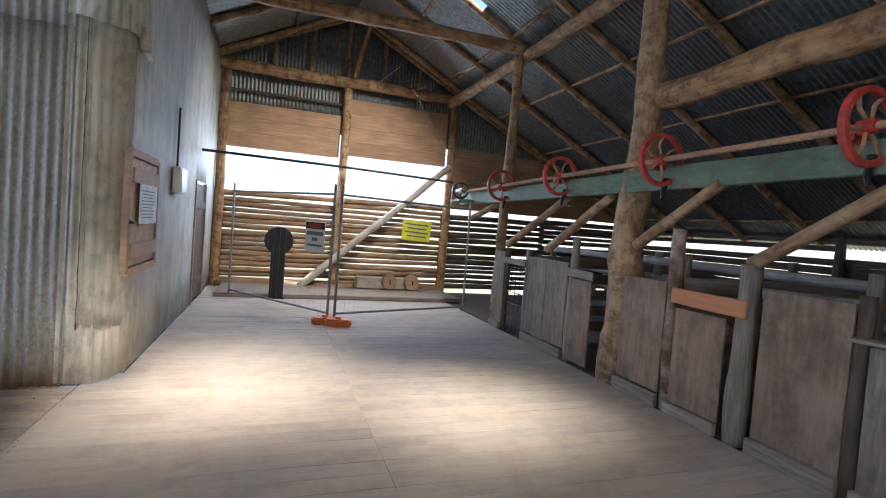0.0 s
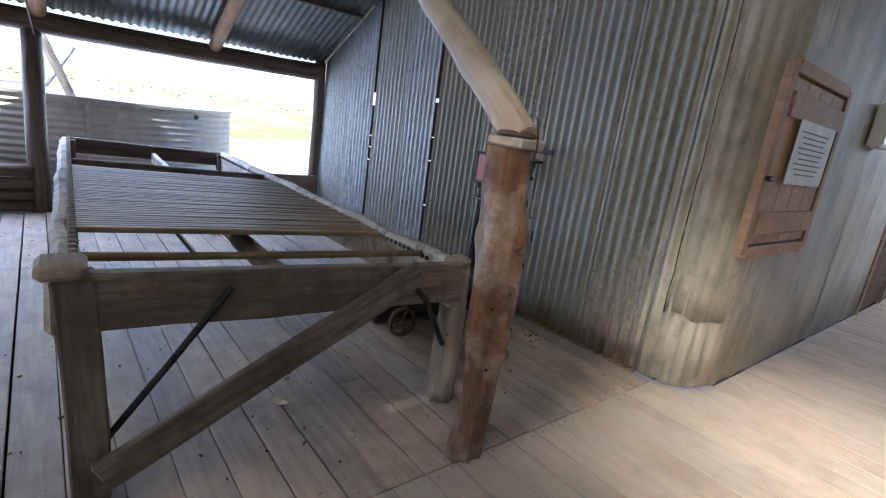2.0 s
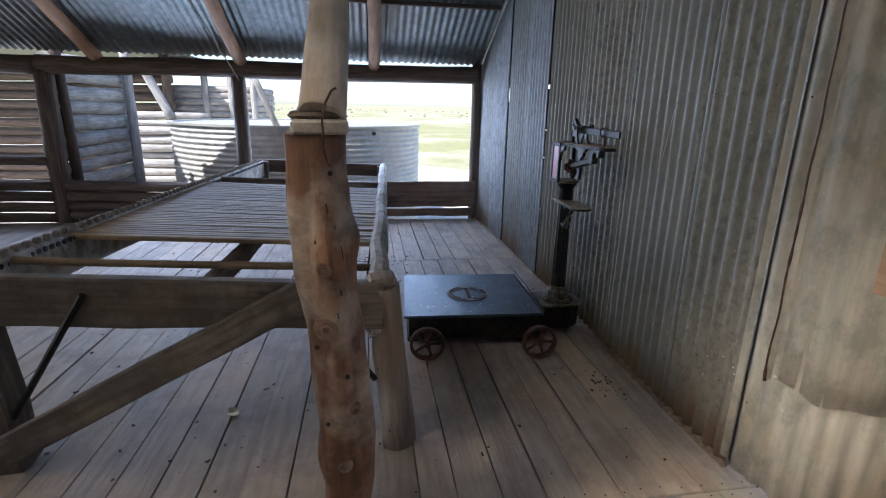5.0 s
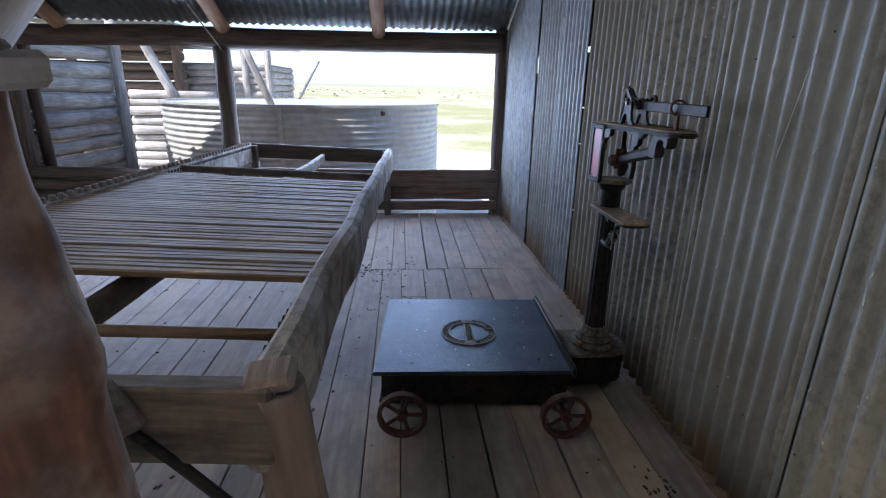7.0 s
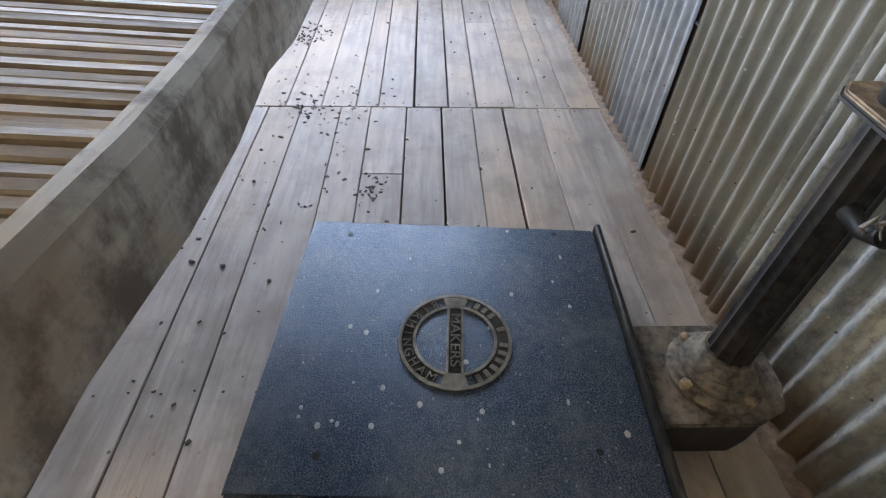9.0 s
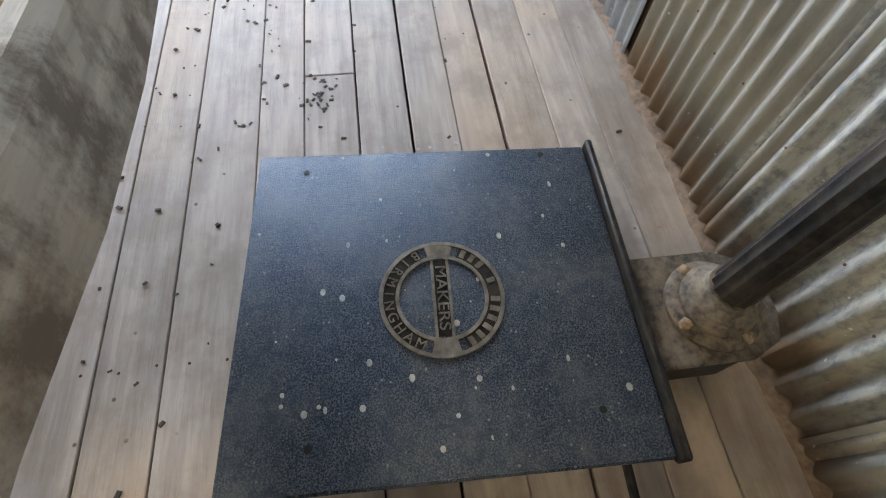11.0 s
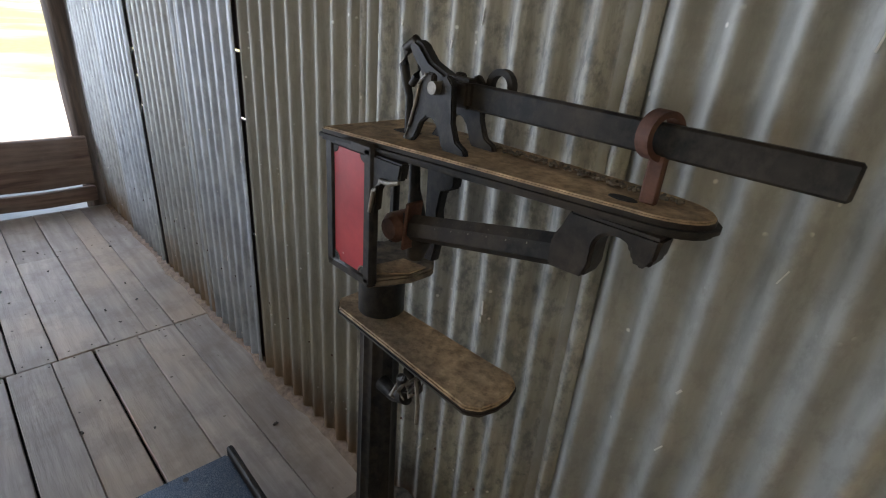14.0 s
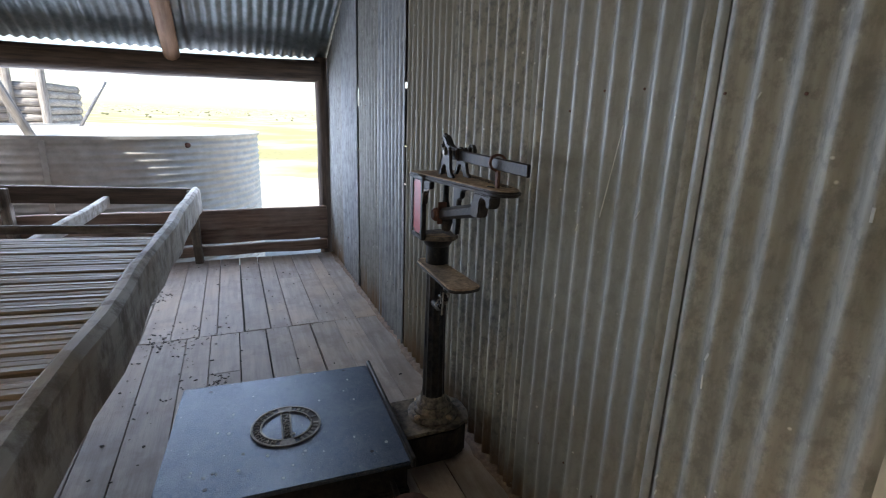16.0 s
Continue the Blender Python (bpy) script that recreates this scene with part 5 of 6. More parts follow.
part("weigh_beam", block(0.47, 0.012, 0.036, 0.003), BLACK_IRON, scale_, "black weighing beam", pose(HX + 0.375, HY + 0.004, 1.332, 0, 0.8, 0))
part("loop", flat_ring(0.015, 0.024, 0, 360, -0.006, 0.006, 24), BLACK_IRON, scale_, "", pose(HX + 0.185, HY + 0.040, 1.350, 90, 0, 0))
part("poise", flat_ring(0.020, 0.027, 0, 360, -0.009, 0.009, 28), RUST, scale_, "rust-brown sliding poise", pose(HX + 0.435, HY + 0.004, 1.335, 90, 0, 70))
part("poise_stem", block(0.020, 0.010, 0.058, 0.003), RUST, scale_, "", pose(HX + 0.44, HY + 0.004, 1.288))
BAR = along((HX + 0.04, HY - 0.025, 1.105), (HX + 0.36, HY - 0.02, 1.178))
bar = lathe([(0.0215, -0.165), (0.0225, -0.160), (0.0225, 0.165)], 6)
bar.transform(pose(0, 0, 0, 0, 90, 0) @ Matrix.Diagonal((1, 0.62, 1, 1)))
part("graduated_bar", bar, BLACK_IRON, scale_, "six-sided graduated lower bar", BAR)
ticks = bmesh.new()
for k in range(30):
    merge(ticks, block(0.0010, 0.0008, 0.007 if k % 5 else 0.012, 0), pose(-0.05 + 0.0068 * k, -0.0099, 0.011, -33, 0, 0))
tagged(part("graduation_strip", ticks, RING_IRON, scale_, "fine graduation marks", BAR), kind="stuff")
# arched hanger that ties the bar to the shelf
arch = [(HX + 0.352, 1.160), (HX + 0.402, 1.162), (HX + 0.409, 1.180), (HX + 0.409, 1.205)]
arch += [(HX + 0.432 - 0.023 * math.cos(radians(a)), 1.205 + 0.021 * math.sin(radians(a))) for a in range(20, 150, 20)]
arch += [(HX + 0.453, 1.206), (HX + 0.460, 1.200), (HX + 0.472, 1.202), (HX + 0.479, 1.212), (HX + 0.482, 1.240), (HX + 0.372, 1.240), (HX + 0.362, 1.215), (HX + 0.352, 1.198)]
part("hanger", profile(arch, HY - 0.040, HY - 0.004, 0.004), BLACK_IRON, scale_, "arched cast hanger under the shelf")
for ob_ in scale_.children_recursive:
    if ob_.type == "MESH" and len(ob_.data.polygons) < 2500 and "letter" not in ob_.name:
        ob_.data.polygons.foreach_set("use_smooth", [True] * len(ob_.data.polygons))
        ob_.data.set_sharp_from_angle(angle=radians(38))

# nail heads along the board joints
nails = bmesh.new()
rnd = random.Random(77)
for k in range(54):
    yy = -4.54 + 0.168 * k
    for xx in (-4.47, -4.41, -1.28, -1.21, -2.9, -5.6):
        if 0.8 < yy < 4.4:
            for dy in (0.04, 0.125):
                merge(nails, lathe([(0.0042, 0), (0.003, 0.0016)], 6), pose(xx + rnd.uniform(-0.01, 0.01), yy + dy + rnd.uniform(-0.01, 0.01), 0.001))
tagged(part("nail_heads", nails, DEBRIS, floor), kind="stuff")

# dry leaf and floor litter
lf = bmesh.new()
pts = [lf.verts.new((0.038 * math.cos(a) * (1.25 if abs(a) < 0.6 else 1), 0.026 * math.sin(a), 0.004 + 0.010 * math.cos(a) ** 2)) for a in (2 * math.pi * k / 14 - math.pi for k in range(14))]
mid = lf.verts.new((0, 0, 0.001))
for k in range(14):
    lf.faces.new((mid, pts[k], pts[(k + 1) % 14]))
lo = part("dry_leaf", lf, LEAF, None, "small pale dry leaf lying on the floor boards", pose(-2.0, 2.345, 0.002, 0, 0, 30))
so = lo.modifiers.new("thickness", "SOLIDIFY"); so.thickness = 0.002
tagged(lo, category="leaf")
rnd = random.Random(12)
crumbs = bmesh.new()
for k in range(520):
    x, y = rnd.uniform(-6.2, -1.3), rnd.uniform(1.0, 4.42)
    if k < 260:
        cx, cy, sp = rnd.choice(((-5.31, 2.89, 0.09), (-5.31, 2.89, 0.09), (-4.44, 3.0, 0.10), (-3.78, 3.40, 0.05), (-2.05, 4.28, 0.08), (-3.7, 3.15, 0.25), (-4.45, 3.2, 0.16)))
        x, y = rnd.gauss(cx, sp), rnd.gauss(cy, sp * 0.6)
    if -3.4 < x < -2.3 and 3.2 < y < 4.5 or not -6.3 < x < -1.2 or not 0.8 < y < 4.44:
        continue
    s = rnd.uniform(0.003, 0.010)
    merge(crumbs, block(s * rnd.uniform(1, 2.6), s, s * 0.5, 0), pose(x, y, s * 0.22, 0, 0, rnd.uniform(0, 180)))
tagged(part("floor_litter", crumbs, DEBRIS, None, "dry droppings and crumbs scattered on the floor"), category="litter", kind="stuff")
spots = bmesh.new()
for k in range(42):
    s = rnd.uniform(0.002, 0.009)
    merge(spots, lathe([(s, 0), (s * 0.7, 0.0012)], 7), pose(-2.96 + rnd.uniform(-0.39, 0.39), 3.67 + rnd.uniform(-0.42, 0.38), 0.2253) @ Matrix.Diagonal((1, rnd.uniform(0.5, 1), 1, 1)))
tagged(part("dropping_spots", spots, surface("grey_dropping", (0.30, 0.30, 0.28), (0.52, 0.52, 0.49), (20, 20, 20), vary=0), None, "dried white bird droppings on the platform plate"), category="litter", kind="stuff")

# ---- hall: things on the wall, fence, signs ----
hatch = thing("wall_hatch", "closed tan timber shutter with battens and a paper notice", "shutter", (-0.985, 5.06, 0.97))
for k in range(4):
    part("hatch_board", block(0.025, 0.228, 0.92, 0.003), BOARD_WOOD, hatch, "", pose(0.02, -0.35 + 0.233 * k, 0.48))
for z in (0.15, 0.80):
    part("batten", block(0.022, 0.92, 0.13, 0.004), BOARD_WOOD, hatch, "", pose(0.045, 0, z))
for dy in (-0.515, 0.515):
    part("hatch_frame", block(0.05, 0.07, 1.04, 0.004, 0.003), BOARD_WOOD, hatch, "", pose(0.02, dy, 0.48))
for z in (-0.03, 0.99):
    part("hatch_frame", block(0.05, 0.95, 0.07, 0.004, 0.003), BOARD_WOOD, hatch, "", pose(0.021, 0, z))
part("latch", block(0.03, 0.09, 0.03, 0.006), BLACK_IRON, hatch, "black latch", pose(0.06, -0.49, 0.40))
notice = part("notice", block(0.003, 0.66, 0.36, 0), PAPER, hatch, "faded paper notice", pose(0.060, 0.05, 0.56))
lines = bmesh.new()
for k in range(9):
    merge(lines, block(0.0008, 0.5 - 0.06 * (k % 3), 0.008, 0), pose(0.0024, -0.02, 0.12 - 0.03 * k))
part("print_lines", lines, PRINT, notice)

box_ = thing("meter_box", "small white plastic electrical box with a conduit on the wall", "electrical box", (-0.99, 6.73, 1.70))
part("case", block(0.09, 0.40, 0.32, 0.012), WHITE_PLASTIC, box_, "", pose(0.045, 0, 0.16))
part("lid", block(0.012, 0.36, 0.28, 0.005), WHITE_PLASTIC, box_, "", pose(0.095, 0, 0.16))
part("conduit", tube([(0.02, -0.05, 0.32), (0.02, -0.05, 1.05)], 0.012), BLACK_IRON, box_, "dark conduit")
brk = thing("wall_bracket", "pale timber block with a bent pipe end high on the wall", "bracket", (-1.0, 4.84, 2.84))
part("wood_block", block(0.08, 0.10, 0.2, 0.01), PALE_WOOD, brk, "", pose(0.05, 0, 0.12))
part("pipe_end", tube([(0.05, 0.03, 0.04), (0.07, 0.05, -0.02), (0.10, 0.06, -0.02)], 0.025), WHITE_PLASTIC, brk)

pipe = tube([(-0.98, 8.75, 2.50), (1.4, 9.0, 2.50), (3.55, 9.2, 2.46)], 0.024)
tagged(part("overhead_pipe", pipe, BLACK_IRON, None, "thin dark pipe across the hall"), category="pipe")

fence = thing("temporary_fence", "grey steel temporary fence with orange plastic feet", "fence")


def fence_panel(p0, p1, label):
    p0, p1 = Vector(p0), Vector(p1)
    f = sub("panel", fence, Matrix.Translation(p0), label)
    d = p1 - p0
    d.z = 0
    top = Vector((0, 0, 1.9))
    lo = Vector((0, 0, 0.14))
    part("post_pipe", tube([(0, 0, 0.06), (0, 0, 2.05)], 0.021), PIPE_STEEL, f)
    part("post_pipe", tube([d + Vector((0, 0, 0.06)), d + Vector((0, 0, 2.05))], 0.021), PIPE_STEEL, f)
    part("rail_pipe", tube([top, d + top], 0.018), PIPE_STEEL, f)
    part("rail_pipe", tube([lo, d + lo], 0.018), PIPE_STEEL, f)
    wires = bmesh.new()
    n = int(d.length / 0.15)
    for k in range(1, n):
        q = d * (k / n)
        merge(wires, tube([q + lo, q + top], 0.0011, 3))
    tagged(part("wire_mesh", wires, PIPE_STEEL, f), kind="stuff")
    return f


fence_panel((-0.5, 9.35, 0), (1.02, 7.22, 0), "grey steel temporary fence panel with thin wires")
fence_panel((1.12, 7.18, 0), (3.5, 8.05, 0), "grey steel temporary fence panel joining the pens")
for x, y, a in ((0.98, 7.12, 10), (1.16, 6.98, -14)):
    ft = sub("foot", fence, pose(x, y, 0, 0, 0, a), "scuffed orange plastic foot")
    part("base", slab([(-0.17, -0.10), (0.17, -0.10), (0.19, 0), (0.17, 0.10), (-0.17, 0.10), (-0.19, 0)], 0, 0.10, 0.02), ORANGE_PLASTIC, ft)
    part("socket", lathe([(0.045, 0.10), (0.04, 0.13)], 12), ORANGE_PLASTIC, ft)
sg = thing("danger_sign", "white warning sign with a dark red header hung on the fence", "sign", (0.79, 7.46, 1.25), rz=-54)
part("board", block(0.44, 0.006, 0.46, 0.004), PAPER, sg)
part("header", block(0.42, 0.003, 0.10, 0), BLACK_MATT, sg, "black header", pose(0, -0.0055, 0.165))
part("header_oval", lathe([(0.04, -0.001), (0.04, 0.001)], 24), SIGN_RED, sg, "red oval", pose(0, -0.0082, 0.165, 90, 0, 0) @ Matrix.Diagonal((4, 1, 1, 1)))
for k in range(3):
    part("text_line", block((0.36, 0.12, 0.34)[k], 0.002, (0.055, 0.05, 0.03)[k], 0), PRINT, sg, "", pose(0, -0.0055, 0.05 - 0.09 * k))
disc = thing("disc_stand", "matt black round disc on a broad black stand", "stand", (0.30, 9.3, 0))
part("disc", lathe([(0.245, -0.02), (0.255, 0.0), (0.245, 0.02)], 36), BLACK_MATT, disc, "", pose(0, 0, 1.07, 90, 0, 0))
part("stem", slab([(-0.15, -0.03), (0.15, -0.03), (0.15, 0.03), (-0.15, 0.03)], 0, 0.03, 0.004), BLACK_MATT, disc)
part("upright", block(0.9, 0.25, 0.03, 0.004), BLACK_MATT, disc, "", pose(0, 0.0, 0.47, 0, -90, 90))
ys = thing("yellow_sign", "bright yellow notice fixed to the log wall", "sign", (3.28, 10.70, 1.42))
part("board", block(0.68, 0.006, 0.46, 0.003), YELLOW_SIGN, ys, "", pose(0, 0, 0, 0, 3, 0))
for k in range(4):
    part("text_line", block(0.56 - 0.1 * (k % 2), 0.002, 0.035, 0), PRINT, ys, "", pose(0, -0.0045, 0.14 - 0.09 * k, 0, 3, 0))
bx = thing("timber_box", "pale timber box with two round log ends on the floor", "box", (2.6, 10.45, 0.10))
part("body", block(1.3, 0.3, 0.24, 0.01, 0.004), PALE_WOOD, bx, "", pose(0, 0.1, 0.12))
for dx in (0.05, 0.55):
    part("log_end", lathe([(0.165, -0.1), (0.17, 0.0), (0.16, 0.1)], 20), BOARD_WOOD, bx, "round reddish log end", pose(dx, -0.1, 0.165, 90, 0, 0))
    part("slot", block(0.03, 0.004, 0.1, 0), BLACK_MATT, bx, "", pose(dx, -0.203, 0.17))
tagged(part("loading_step", block(4.7, 1.5, 0.08, 0.01), GREY_WOOD, None, "low grey timber step along the far wall", pose(1.6, 10.1, 0.045)), category="step", kind="structure")

# ---- pens along the hall ----
PX = 3.70
pens = thing("pen_front", "row of weathered board doors and posts fronting the sheep pens", "pen fence")


def pen_panel(y0, y1, z0, z1, label, material, boards, sill=0.1, name="pen_panel"):
    p = sub("panel", pens, pose(PX, y0, 0), label)
    n = boards
    w = (y1 - y0) / n
    for k in range(n):
        part("board", block(0.022, w - 0.004, z1 - z0 + 0.01 * ((k * 7) % 3 - 1), 0.003, 0.002), material, p, "", pose(0.003 * (k % 2), w * (k + 0.5), (z0 + z1) / 2))
    if sill:
        part("sill", block(0.05, y1 - y0 + 0.02, sill, 0.006, 0.004), PEN_SILL, p, "weathered sill board", pose(-0.03, (y1 - y0) / 2, sill / 2))
    part("back_rail", block(0.04, y1 - y0, 0.09, 0.004), DARK_WOOD, p, "", pose(0.04, (y1 - y0) / 2, z1 - 0.1))
    return p


def pen_post(y, top, w, material, label):
    return log("post", (PX + 0.03, y, 0), (PX + 0.045, y + 0.02, top), w * 0.52, w * 0.46, material, pens, label, seg=10, step=0.07, wobble=0.32, knots=5)


pen_panel(6.88, 7.24, 0.08, 1.24, "grey board pen panel beside the far post", PEN_WOOD, 2)
pen_panel(5.10, 6.12, 0.13, 1.22, "grey vertical board pen door", PEN_WOOD, 4, 0.12)
pen_panel(4.60, 5.00, 0.03, 1.04, "brown board pen door with a loose top rail", HARDBOARD, 1, 0)
pen_panel(3.46, 4.05, 0.13, 1.19, "stained brown hardboard pen panel", HARDBOARD, 1, 0.12)
pen_panel(2.80, 3.33, 0.10, 0.97, "plain brown hardboard pen door under an orange board", HARDBOARD, 1, 0.10)
pen_panel(1.88, 2.50, 0.10, 1.25, "large dark brown hardboard pen panel", HARDBOARD, 1, 0.12)
pen_panel(0.75, 1.78, 0.02, 1.00, "grey sheet pen panel with a shelf edge", PEN_WOOD, 1, 0.10)
for k in range(5):
    pen_panel(-0.4 - 1.2 * k, 0.7 - 1.2 * k, 0.1, 1.2, "brown hardboard pen panel", HARDBOARD, 1, 0.12)
pen_post(6.18, 1.3, 0.10, GREY_WOOD, "weathered grey pen post")
pen_post(6.84, 1.3, 0.08, DARK_WOOD, "dark pen post")
pen_post(5.03, 1.54, 0.11, GREY_WOOD, "grey pen post standing above the panels")
pen_post(3.38, 1.68, 0.13, POST_WOOD, "brown pen post standing above the panels")
pen_post(2.65, 1.42, 0.17, GREY_WOOD, "broad pale weathered pen post")
pen_post(1.83, 1.3, 0.10, DARK_WOOD, "dark pen post")
pen_post(0.72, 1.5, 0.12, GREY_WOOD, "grey pen post")
for y0, y1, z, h, m_, lb in ((2.60, 3.36, 1.07, 0.14, ORANGE_WOOD, "orange-brown new board across the gate"), (4.55, 5.05, 1.10, 0.10, GREY_WOOD, "grey loose top rail"), (6.15, 6.88, 1.10, 0.09, GREY_WOOD, "grey rail over the mesh gate"), (1.0, 1.85, 1.02, 0.025, GREY_WOOD, "grey shelf board on the pens")):
    beam("top_board", (PX - 0.035, y0, z), (PX - 0.035, y1, z + 0.01), 0.03 if h > 0.05 else 0.16, h, m_, pens, lb)
gate = sub("mesh_gate", pens, pose(PX, 6.5, 0), "dark wire mesh gate")
for k in range(6):
    part("bar", tube([(0, -0.3, 0.12 + 0.17 * k), (0, 0.3, 0.12 + 0.17 * k)], 0.006, 6), BLACK_IRON, gate)
for k in range(5):
    part("bar", tube([(0.008, -0.28 + 0.14 * k, 0.05), (0.008, -0.28 + 0.14 * k, 1.05)], 0.005, 6), BLACK_IRON, gate)
# rails and partitions inside the pens
rnd = random.Random(3)
for x, y0, y1, zs, posts in ((4.6, 2.35, 4.25, (1.15, 0.8), (2.35, 4.25)), (5.4, -2, 8.4, (1.05, 0.8, 1.28), (8.4, 5.55, 2.0, -1.9)), (6.8, -3, 8.5, (1.25, 1.0, 0.75), (8.45, 4.6, 0.8, -2.9)), (8.2, -3, 9.5, (1.2, 0.8), (9.4, 3.0, -2.9))):
    rf = thing("rail_fence", "weathered round rail fence inside the sheep pens", "fence", (x, y0, 0), group="rail fences inside the pens")
    for k, z in enumerate(zs):
        log("rail", (0, 0, z), (0, y1 - y0, z + rnd.uniform(-0.05, 0.05)), 0.058, 0.05, (SUN_LOG, GREY_WOOD)[k % 2], rf)
    for y in posts:
        log("post", (0.09, y - y0, 0), (0.10, y - y0, 1.42), 0.07, 0.06, GREY_WOOD, rf)
for y in (3.40, 6.15):
    pt = thing("pen_partition", "pale boards of a cross partition inside the pens", "partition", (3.8, y, 0), group="pen partitions")
    for k in range(5):
        beam("board", (0, 0, 0.2 + 0.24 * k), (5.3, 0.02, 0.2 + 0.24 * k), 0.025, 0.16, GREY_WOOD, pt)

# ---- overhead shearing gear ----
gear = thing("overhead_shaft_gear", "long faded green beam with a drive shaft and red wheels", "machinery", (3.62, 1.83, 2.33))
beam("green_beam", (0.12, -4.0, -0.17 + 0.03), (0.12, 7.3, -0.20), 0.07, 0.22, GREEN_PAINT, gear, "faded green timber beam")
part("shaft", tube([(-0.05, -4.0, 0.05), (-0.05, 6.6, -0.08)], 0.026, 10), TAN_POLE, gear, "worn tan drive shaft")
for y, z in ((0.02, 0.0), (1.72, -0.02), (3.44, -0.04), (5.14, -0.06), (-1.7, 0.02), (-3.4, 0.04)):
    w = new("drive_wheel")
    w.parent = gear
    w.matrix_basis = pose(-0.05, y, z, 90, 0, 0) @ pose(0, 0, 0, 0, 0, 17 * y)
    part("rim", flat_ring(0.205, 0.245, 0, 360, -0.022, 0.022, 36), WHEEL_RED, w, "faded red rim")
    part("hub", lathe([(0.045, -0.05), (0.05, 0.0), (0.045, 0.05)], 14), WHEEL_RED, w)
    for k in range(6):
        a = radians(60 * k)
        q = [(r_ * math.cos(a + d_), r_ * math.sin(a + d_), 0) for r_, d_ in ((0.04, 0), (0.09, 0.22), (0.14, 0.26), (0.18, 0.12), (0.21, 0.0))]
        part("spoke", tube(q, 0.013, 8), TAN_POLE, w, "curved rust-tan spoke", None, True)
    part("bearing", block(0.16, 0.10, 0.09, 0.012), WHEEL_RED, gear, "red bearing block", pose(0.03, y + 0.13, z - 0.03))
    part("drop_bracket", tube([(0.05, y + 0.02, z - 0.16), (0.02, y + 0.02, z - 0.30), (0.0, y, z - 0.36)], [0.03, 0.022, 0.012]), BLACK_IRON, gear, "black drop bracket")
motor = thing("drive_pulley", "dark spoked pulley and coupling at the end of the drive shaft", "machinery", (3.5, 8.65, 2.26))
part("rim", flat_ring(0.13, 0.16, 0, 360, -0.05, 0.05, 28), BLACK_IRON, motor, "", pose(0, 0, 0, 90, 0, 0))
part("hub", lathe([(0.05, -0.12), (0.055, 0), (0.05, 0.12)], 14), WHITE_PLASTIC, motor, "", pose(0, 0, 0, 90, 0, 0))
for k in range(5):
    part("spoke", block(0.1, 0.02, 0.02, 0.004), BLACK_IRON, motor, "", pose(0, 0, 0, 90, 0, 0) @ pose(0.09 * math.cos(1.257 * k), 0.09 * math.sin(1.257 * k), 0, 0, 0, 72 * k))
part("stub", tube([(0, -0.3, 0), (0.02, 0.25, 0)], 0.03), RUST, motor)
part("carrier", block(0.30, 0.5, 0.05, 0.008), GREEN_PAINT, motor, "", pose(0.05, 0, -0.19))
for p0, p1 in (((3.74, 2.66, 1.42), (3.74, 1.55, 2.1)), ((3.78, 4.02, 1.50), (3.74, 3.0, 2.08)), ((3.74, 5.7, 1.35), (3.74, 4.45, 2.02)), ((3.74, 6.9, 1.35), (3.74, 5.3, 2.04)), ((3.74, 8.6, 1.75), (3.74, 7.4, 2.0))):
    log("pole_brace", Vector(p0) - gear.location, Vector(p1) - gear.location, 0.055, 0.05, HALL_POST_WOOD, gear, "tan pole brace", wobble=0.2, knots=4)
for pts_ in (((3.74, 8.5, 1.9), (2.3, 8.0, 3.8), (3.6, 7.2, 4.4)), ((1.9, 9.5, 4.2), (2.1, 8.2, 4.25), (3.0, 7.2, 4.95))):
    tagged(part("cable", tube(pts_, 0.006, 5), TWINE, None, "thin pale cable hanging from the roof timbers"), category="cable", group="cables")
tagged(part("roof_wire", tube([(-6.35, 1.5, 1.72), (-4.9, 1.35, 2.55), (-4.2, 1.28, 2.95)], 0.007, 5), TWINE, None, "pale wire slanting from post to roof"), category="wire")
tagged(log("floor_board_end", (0.9, 4.75, 0.005), (1.02, 4.74, 0.005), 0.006, 0.005, PALE_WOOD, None, "small pale wood chip on the hall floor"), category="wood chip")

# ---- outside ----
tank = thing("water_tank", "large round corrugated galvanised water tank with a pale rim", "water tank", (-8.8, 1.9, -0.75))
vs, fs = [], []
seg, rows = 96, 150
for j in range(rows + 1):
    z = 1.92 * j / rows
    r = 2.0 + 0.011 * math.cos(2 * math.pi * z / 0.0762)
    for k in range(seg):
        a = 2 * math.pi * k / seg
        vs.append((r * math.cos(a), r * math.sin(a), z))
for j in range(rows):
    for k in range(seg):
        a, b = j * seg + k, j * seg + (k + 1) % seg
        fs.append((a, b, b + seg, a + seg))
put("wall", mesh_of("tank_wall", vs, fs, TANK_SHEET, True), tank)
part("rim", flat_ring(1.96, 2.03, 0, 360, 1.90, 1.93, 96), TANK_SHEET, tank, "rolled rim")
part("lid", lathe([(1.98, 1.905), (1.0, 1.93), (0.05, 1.95)], 96), TANK_SHEET, tank, "flat pale lid")
part("seam", block(0.012, 0.05, 1.88, 0.003), TANK_SHEET, tank, "riveted seam", pose(2.005, 0.02, 0.95))
part("outlet", tube([(1.98, 0.55, 1.1), (2.12, 0.55, 1.1), (2.16, 0.55, 1.04)], 0.05), PIPE_STEEL, tank, "bent outlet pipe")
part("tap_mark", lathe([(0.03, 0), (0.025, 0.03)], 10), RUST, tank, "", pose(1.60, 1.2, 1.83, 0, 90, 37))

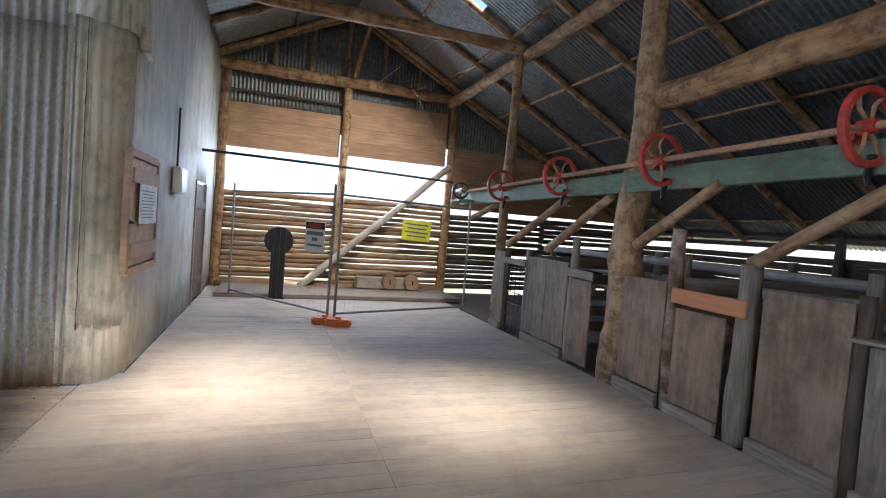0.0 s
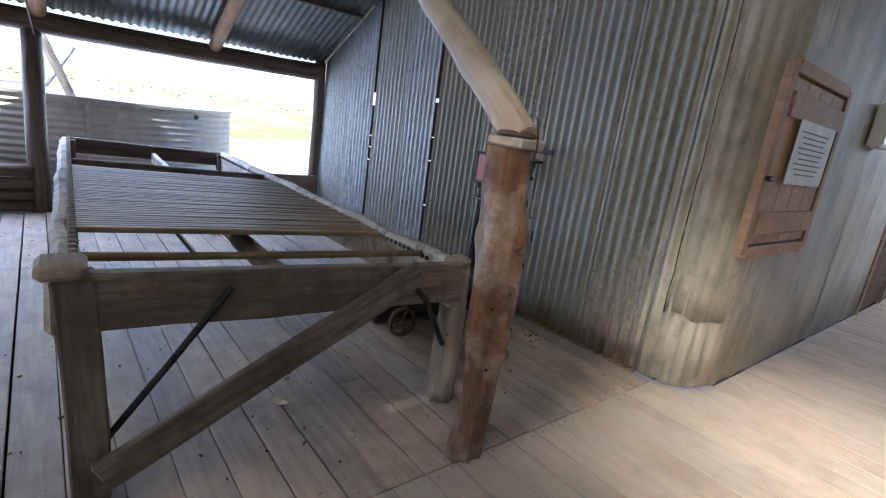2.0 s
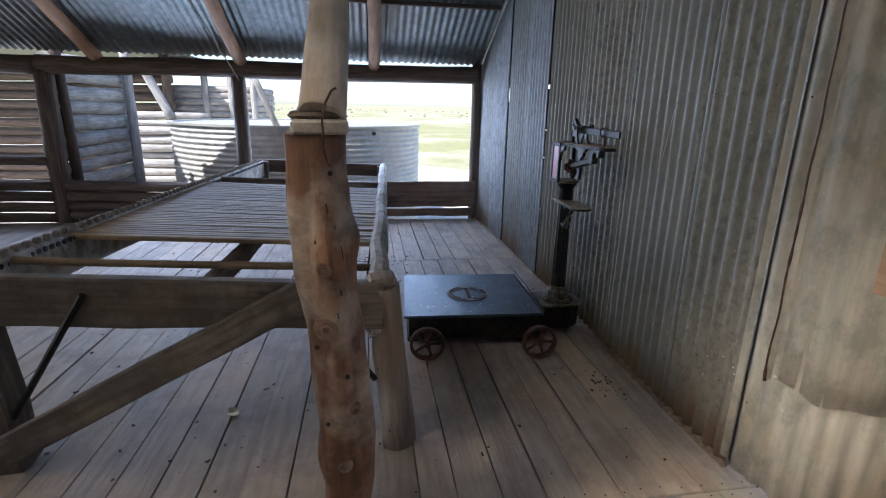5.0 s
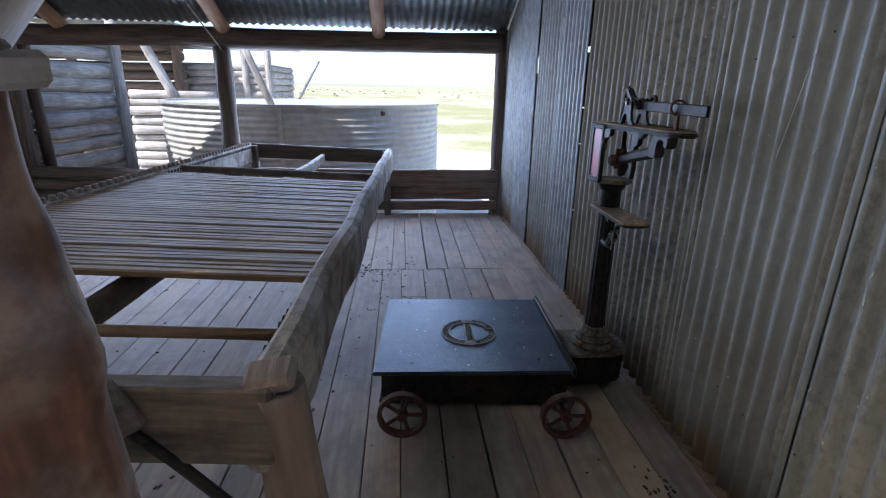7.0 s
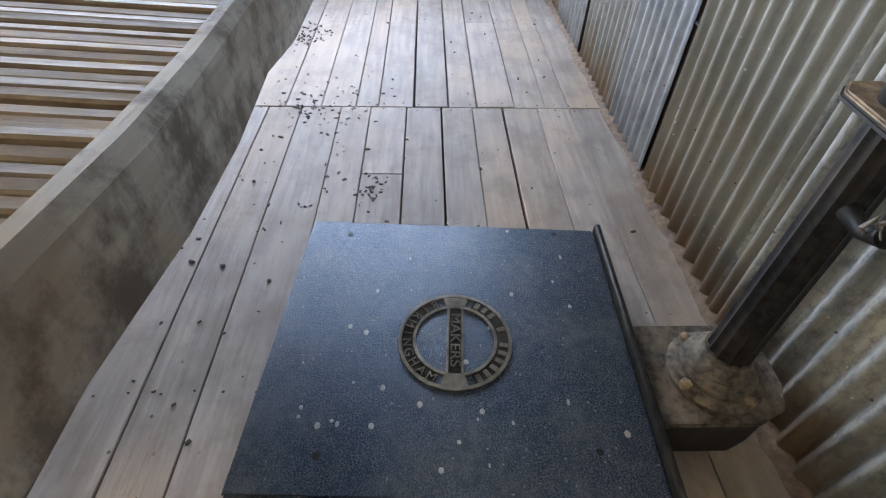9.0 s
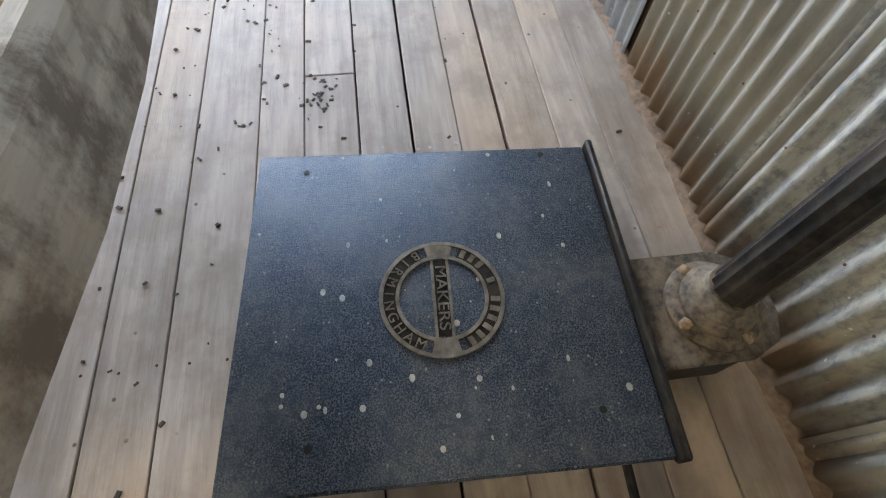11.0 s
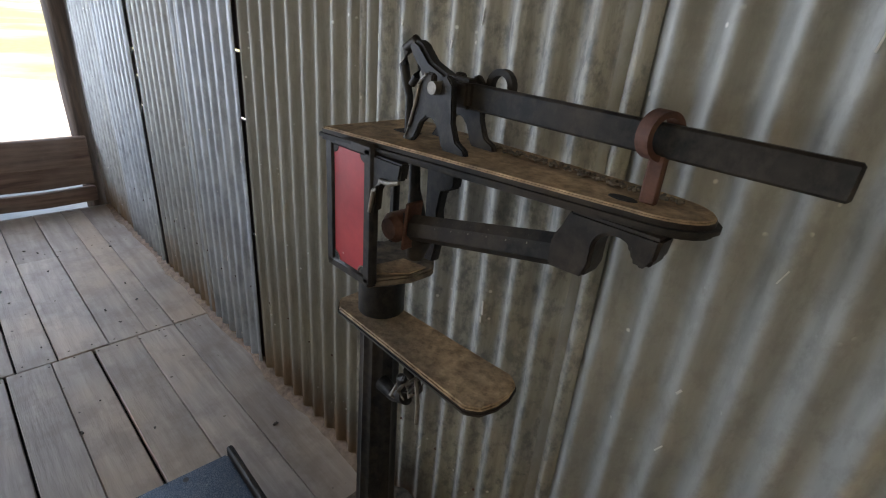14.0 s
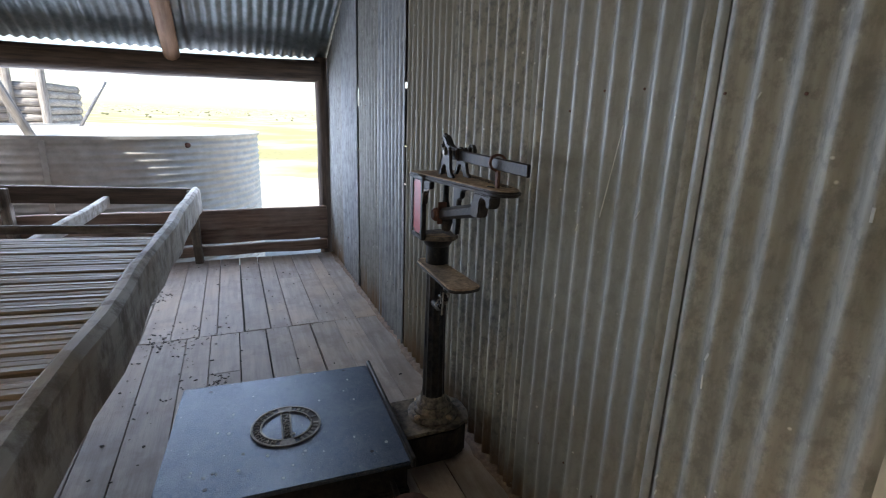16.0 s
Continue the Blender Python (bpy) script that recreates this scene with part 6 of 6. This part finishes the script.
lw = thing("log_wall", "bleached horizontal log yard wall in daylight", "log wall", (-8.35, -0.72, -0.75))
rnd = random.Random(17)
z = 0.0
while z < 2.75:
    r = rnd.uniform(0.08, 0.11)
    log("yard_log", (-0.1, 0, z + r), (1.85, 0.02, z + r + rnd.uniform(-0.03, 0.03)), r, r * 0.9, SUN_LOG, lw, seg=9, step=0.25, seed=rnd.random() * 60)
    z += 1.9 * r + rnd.choice((0.0, 0.0, 0.012))
log("end_post", (0.15, 0.16, 0), (0.05, 0.16, 2.95), 0.075, 0.065, SUN_LOG, lw)
log("end_post", (1.72, 0.13, 0), (1.78, 0.13, 2.9), 0.06, 0.06, DARK_WOOD, lw)
lw2 = thing("log_stack_wall", "low wall of short stacked bleached logs", "log wall", (-10.6, -1.0, -0.75))
z = 0.0
while z < 2.0:
    r = rnd.uniform(0.06, 0.09)
    log("stack_log", (0.1 * rnd.random(), -0.6, z + r), (0.1 * rnd.random(), 0.9, z + r), r, r * 0.9, SUN_LOG, lw2, seg=9, step=0.3, seed=rnd.random() * 60)
    z += 2 * r
lw3 = thing("slatted_yard_fence", "dark slatted yard fence with light between the rails", "fence", (-13.4, -3.6, -0.75))
for k in range(14):
    log("rail", (0, -6.0, 0.2 + 0.21 * k), (0, 1.9, 0.22 + 0.21 * k + 0.012 * math.sin(k * 2.7)), 0.112, 0.10, DARK_WOOD, lw3, seg=7, step=0.6)
for y in (-2.8, -0.5, 1.8):
    log("fence_post", (0.12, y, 0), (0.12, y, 3.3), 0.11, 0.1, DARK_WOOD, lw3)
# roof added out of view, sized so its shadow keeps the rails dark
beam("yard_roof", (-1.2, -5.0, 3.33), (-1.2, 2.3, 3.33), 5.4, 0.04, ROOF_SHEET, lw3, "unseen iron roof added to shade the yard fence", rough=0)
hut = thing("log_hut", "pale bleached log hut with open gaps under the roof", "hut", (-14.0, -1.05, -0.75))
z = 0.0
while z < 2.55:
    r = rnd.uniform(0.08, 0.1)
    log("hut_log", (0, -1.0, z + r), (0, 1.15, z + r), r, r * 0.97, SUN_LOG, hut, seg=8, step=0.4, seed=rnd.random() * 60)
    log("hut_side_log", (-2.6, 1.1, z + r), (0.05, 1.1, z + r), r, r * 0.92, SUN_LOG, hut, seg=8, step=0.4, seed=rnd.random() * 60)
    z += 1.7 * r
for y in (-0.95, -0.05, 0.6, 1.15):
    log("hut_post", (0.12, y, 0), (0.12, y, 3.15), 0.09, 0.08, SUN_LOG, hut)
beam("hut_plate", (0.1, -1.2, 3.02), (0.1, 1.35, 3.02), 0.14, 0.14, SUN_LOG, hut)
beam("hut_roof", (-1.4, -1.2, 3.16), (-1.4, 1.4, 3.16), 3.0, 0.04, ROOF_SHEET, hut, rough=0)
for (p0, p1, r, lb, mm) in (((-7.0, 1.52, 1.85), (-7.0, 1.80, 1.16), 0.045, "pale leaning pole over the tank", SUN_LOG), ((-10.5, -0.80, 1.15), (-10.5, -1.28, 2.25), 0.085, "blue-white leaning pole beyond the tank", SUN_LOG), ((-9.7, 1.58, 1.16), (-9.7, 1.965, 1.80), 0.022, "thin leaning pipe on the tank", PIPE_STEEL)):
    tagged(log("leaning_pole", p0, p1, r, r * 0.9, mm, None, lb), category="pole", group="leaning poles")
bush = bmesh.new()
rnd = random.Random(31)
for k in range(420):
    a = rnd.uniform(1.9, 4.2)
    d = rnd.uniform(120, 520)
    s = rnd.uniform(0.2, 0.6) * (1 + d / 260)
    merge(bush, lathe([(0.1 * s, 0), (0.6 * s, 0.2 * s), (0.45 * s, 0.5 * s), (0.1 * s, 0.62 * s)], 5), pose(d * math.cos(a), d * math.sin(a), -0.75, 0, 0, rnd.uniform(0, 90)))
tagged(part("scrub", bush, surface("dull_scrub", (0.16, 0.17, 0.085), (0.26, 0.26, 0.14), vary=0), None, "low dull green scrub scattered over the plain"), category="scrub", kind="stuff")
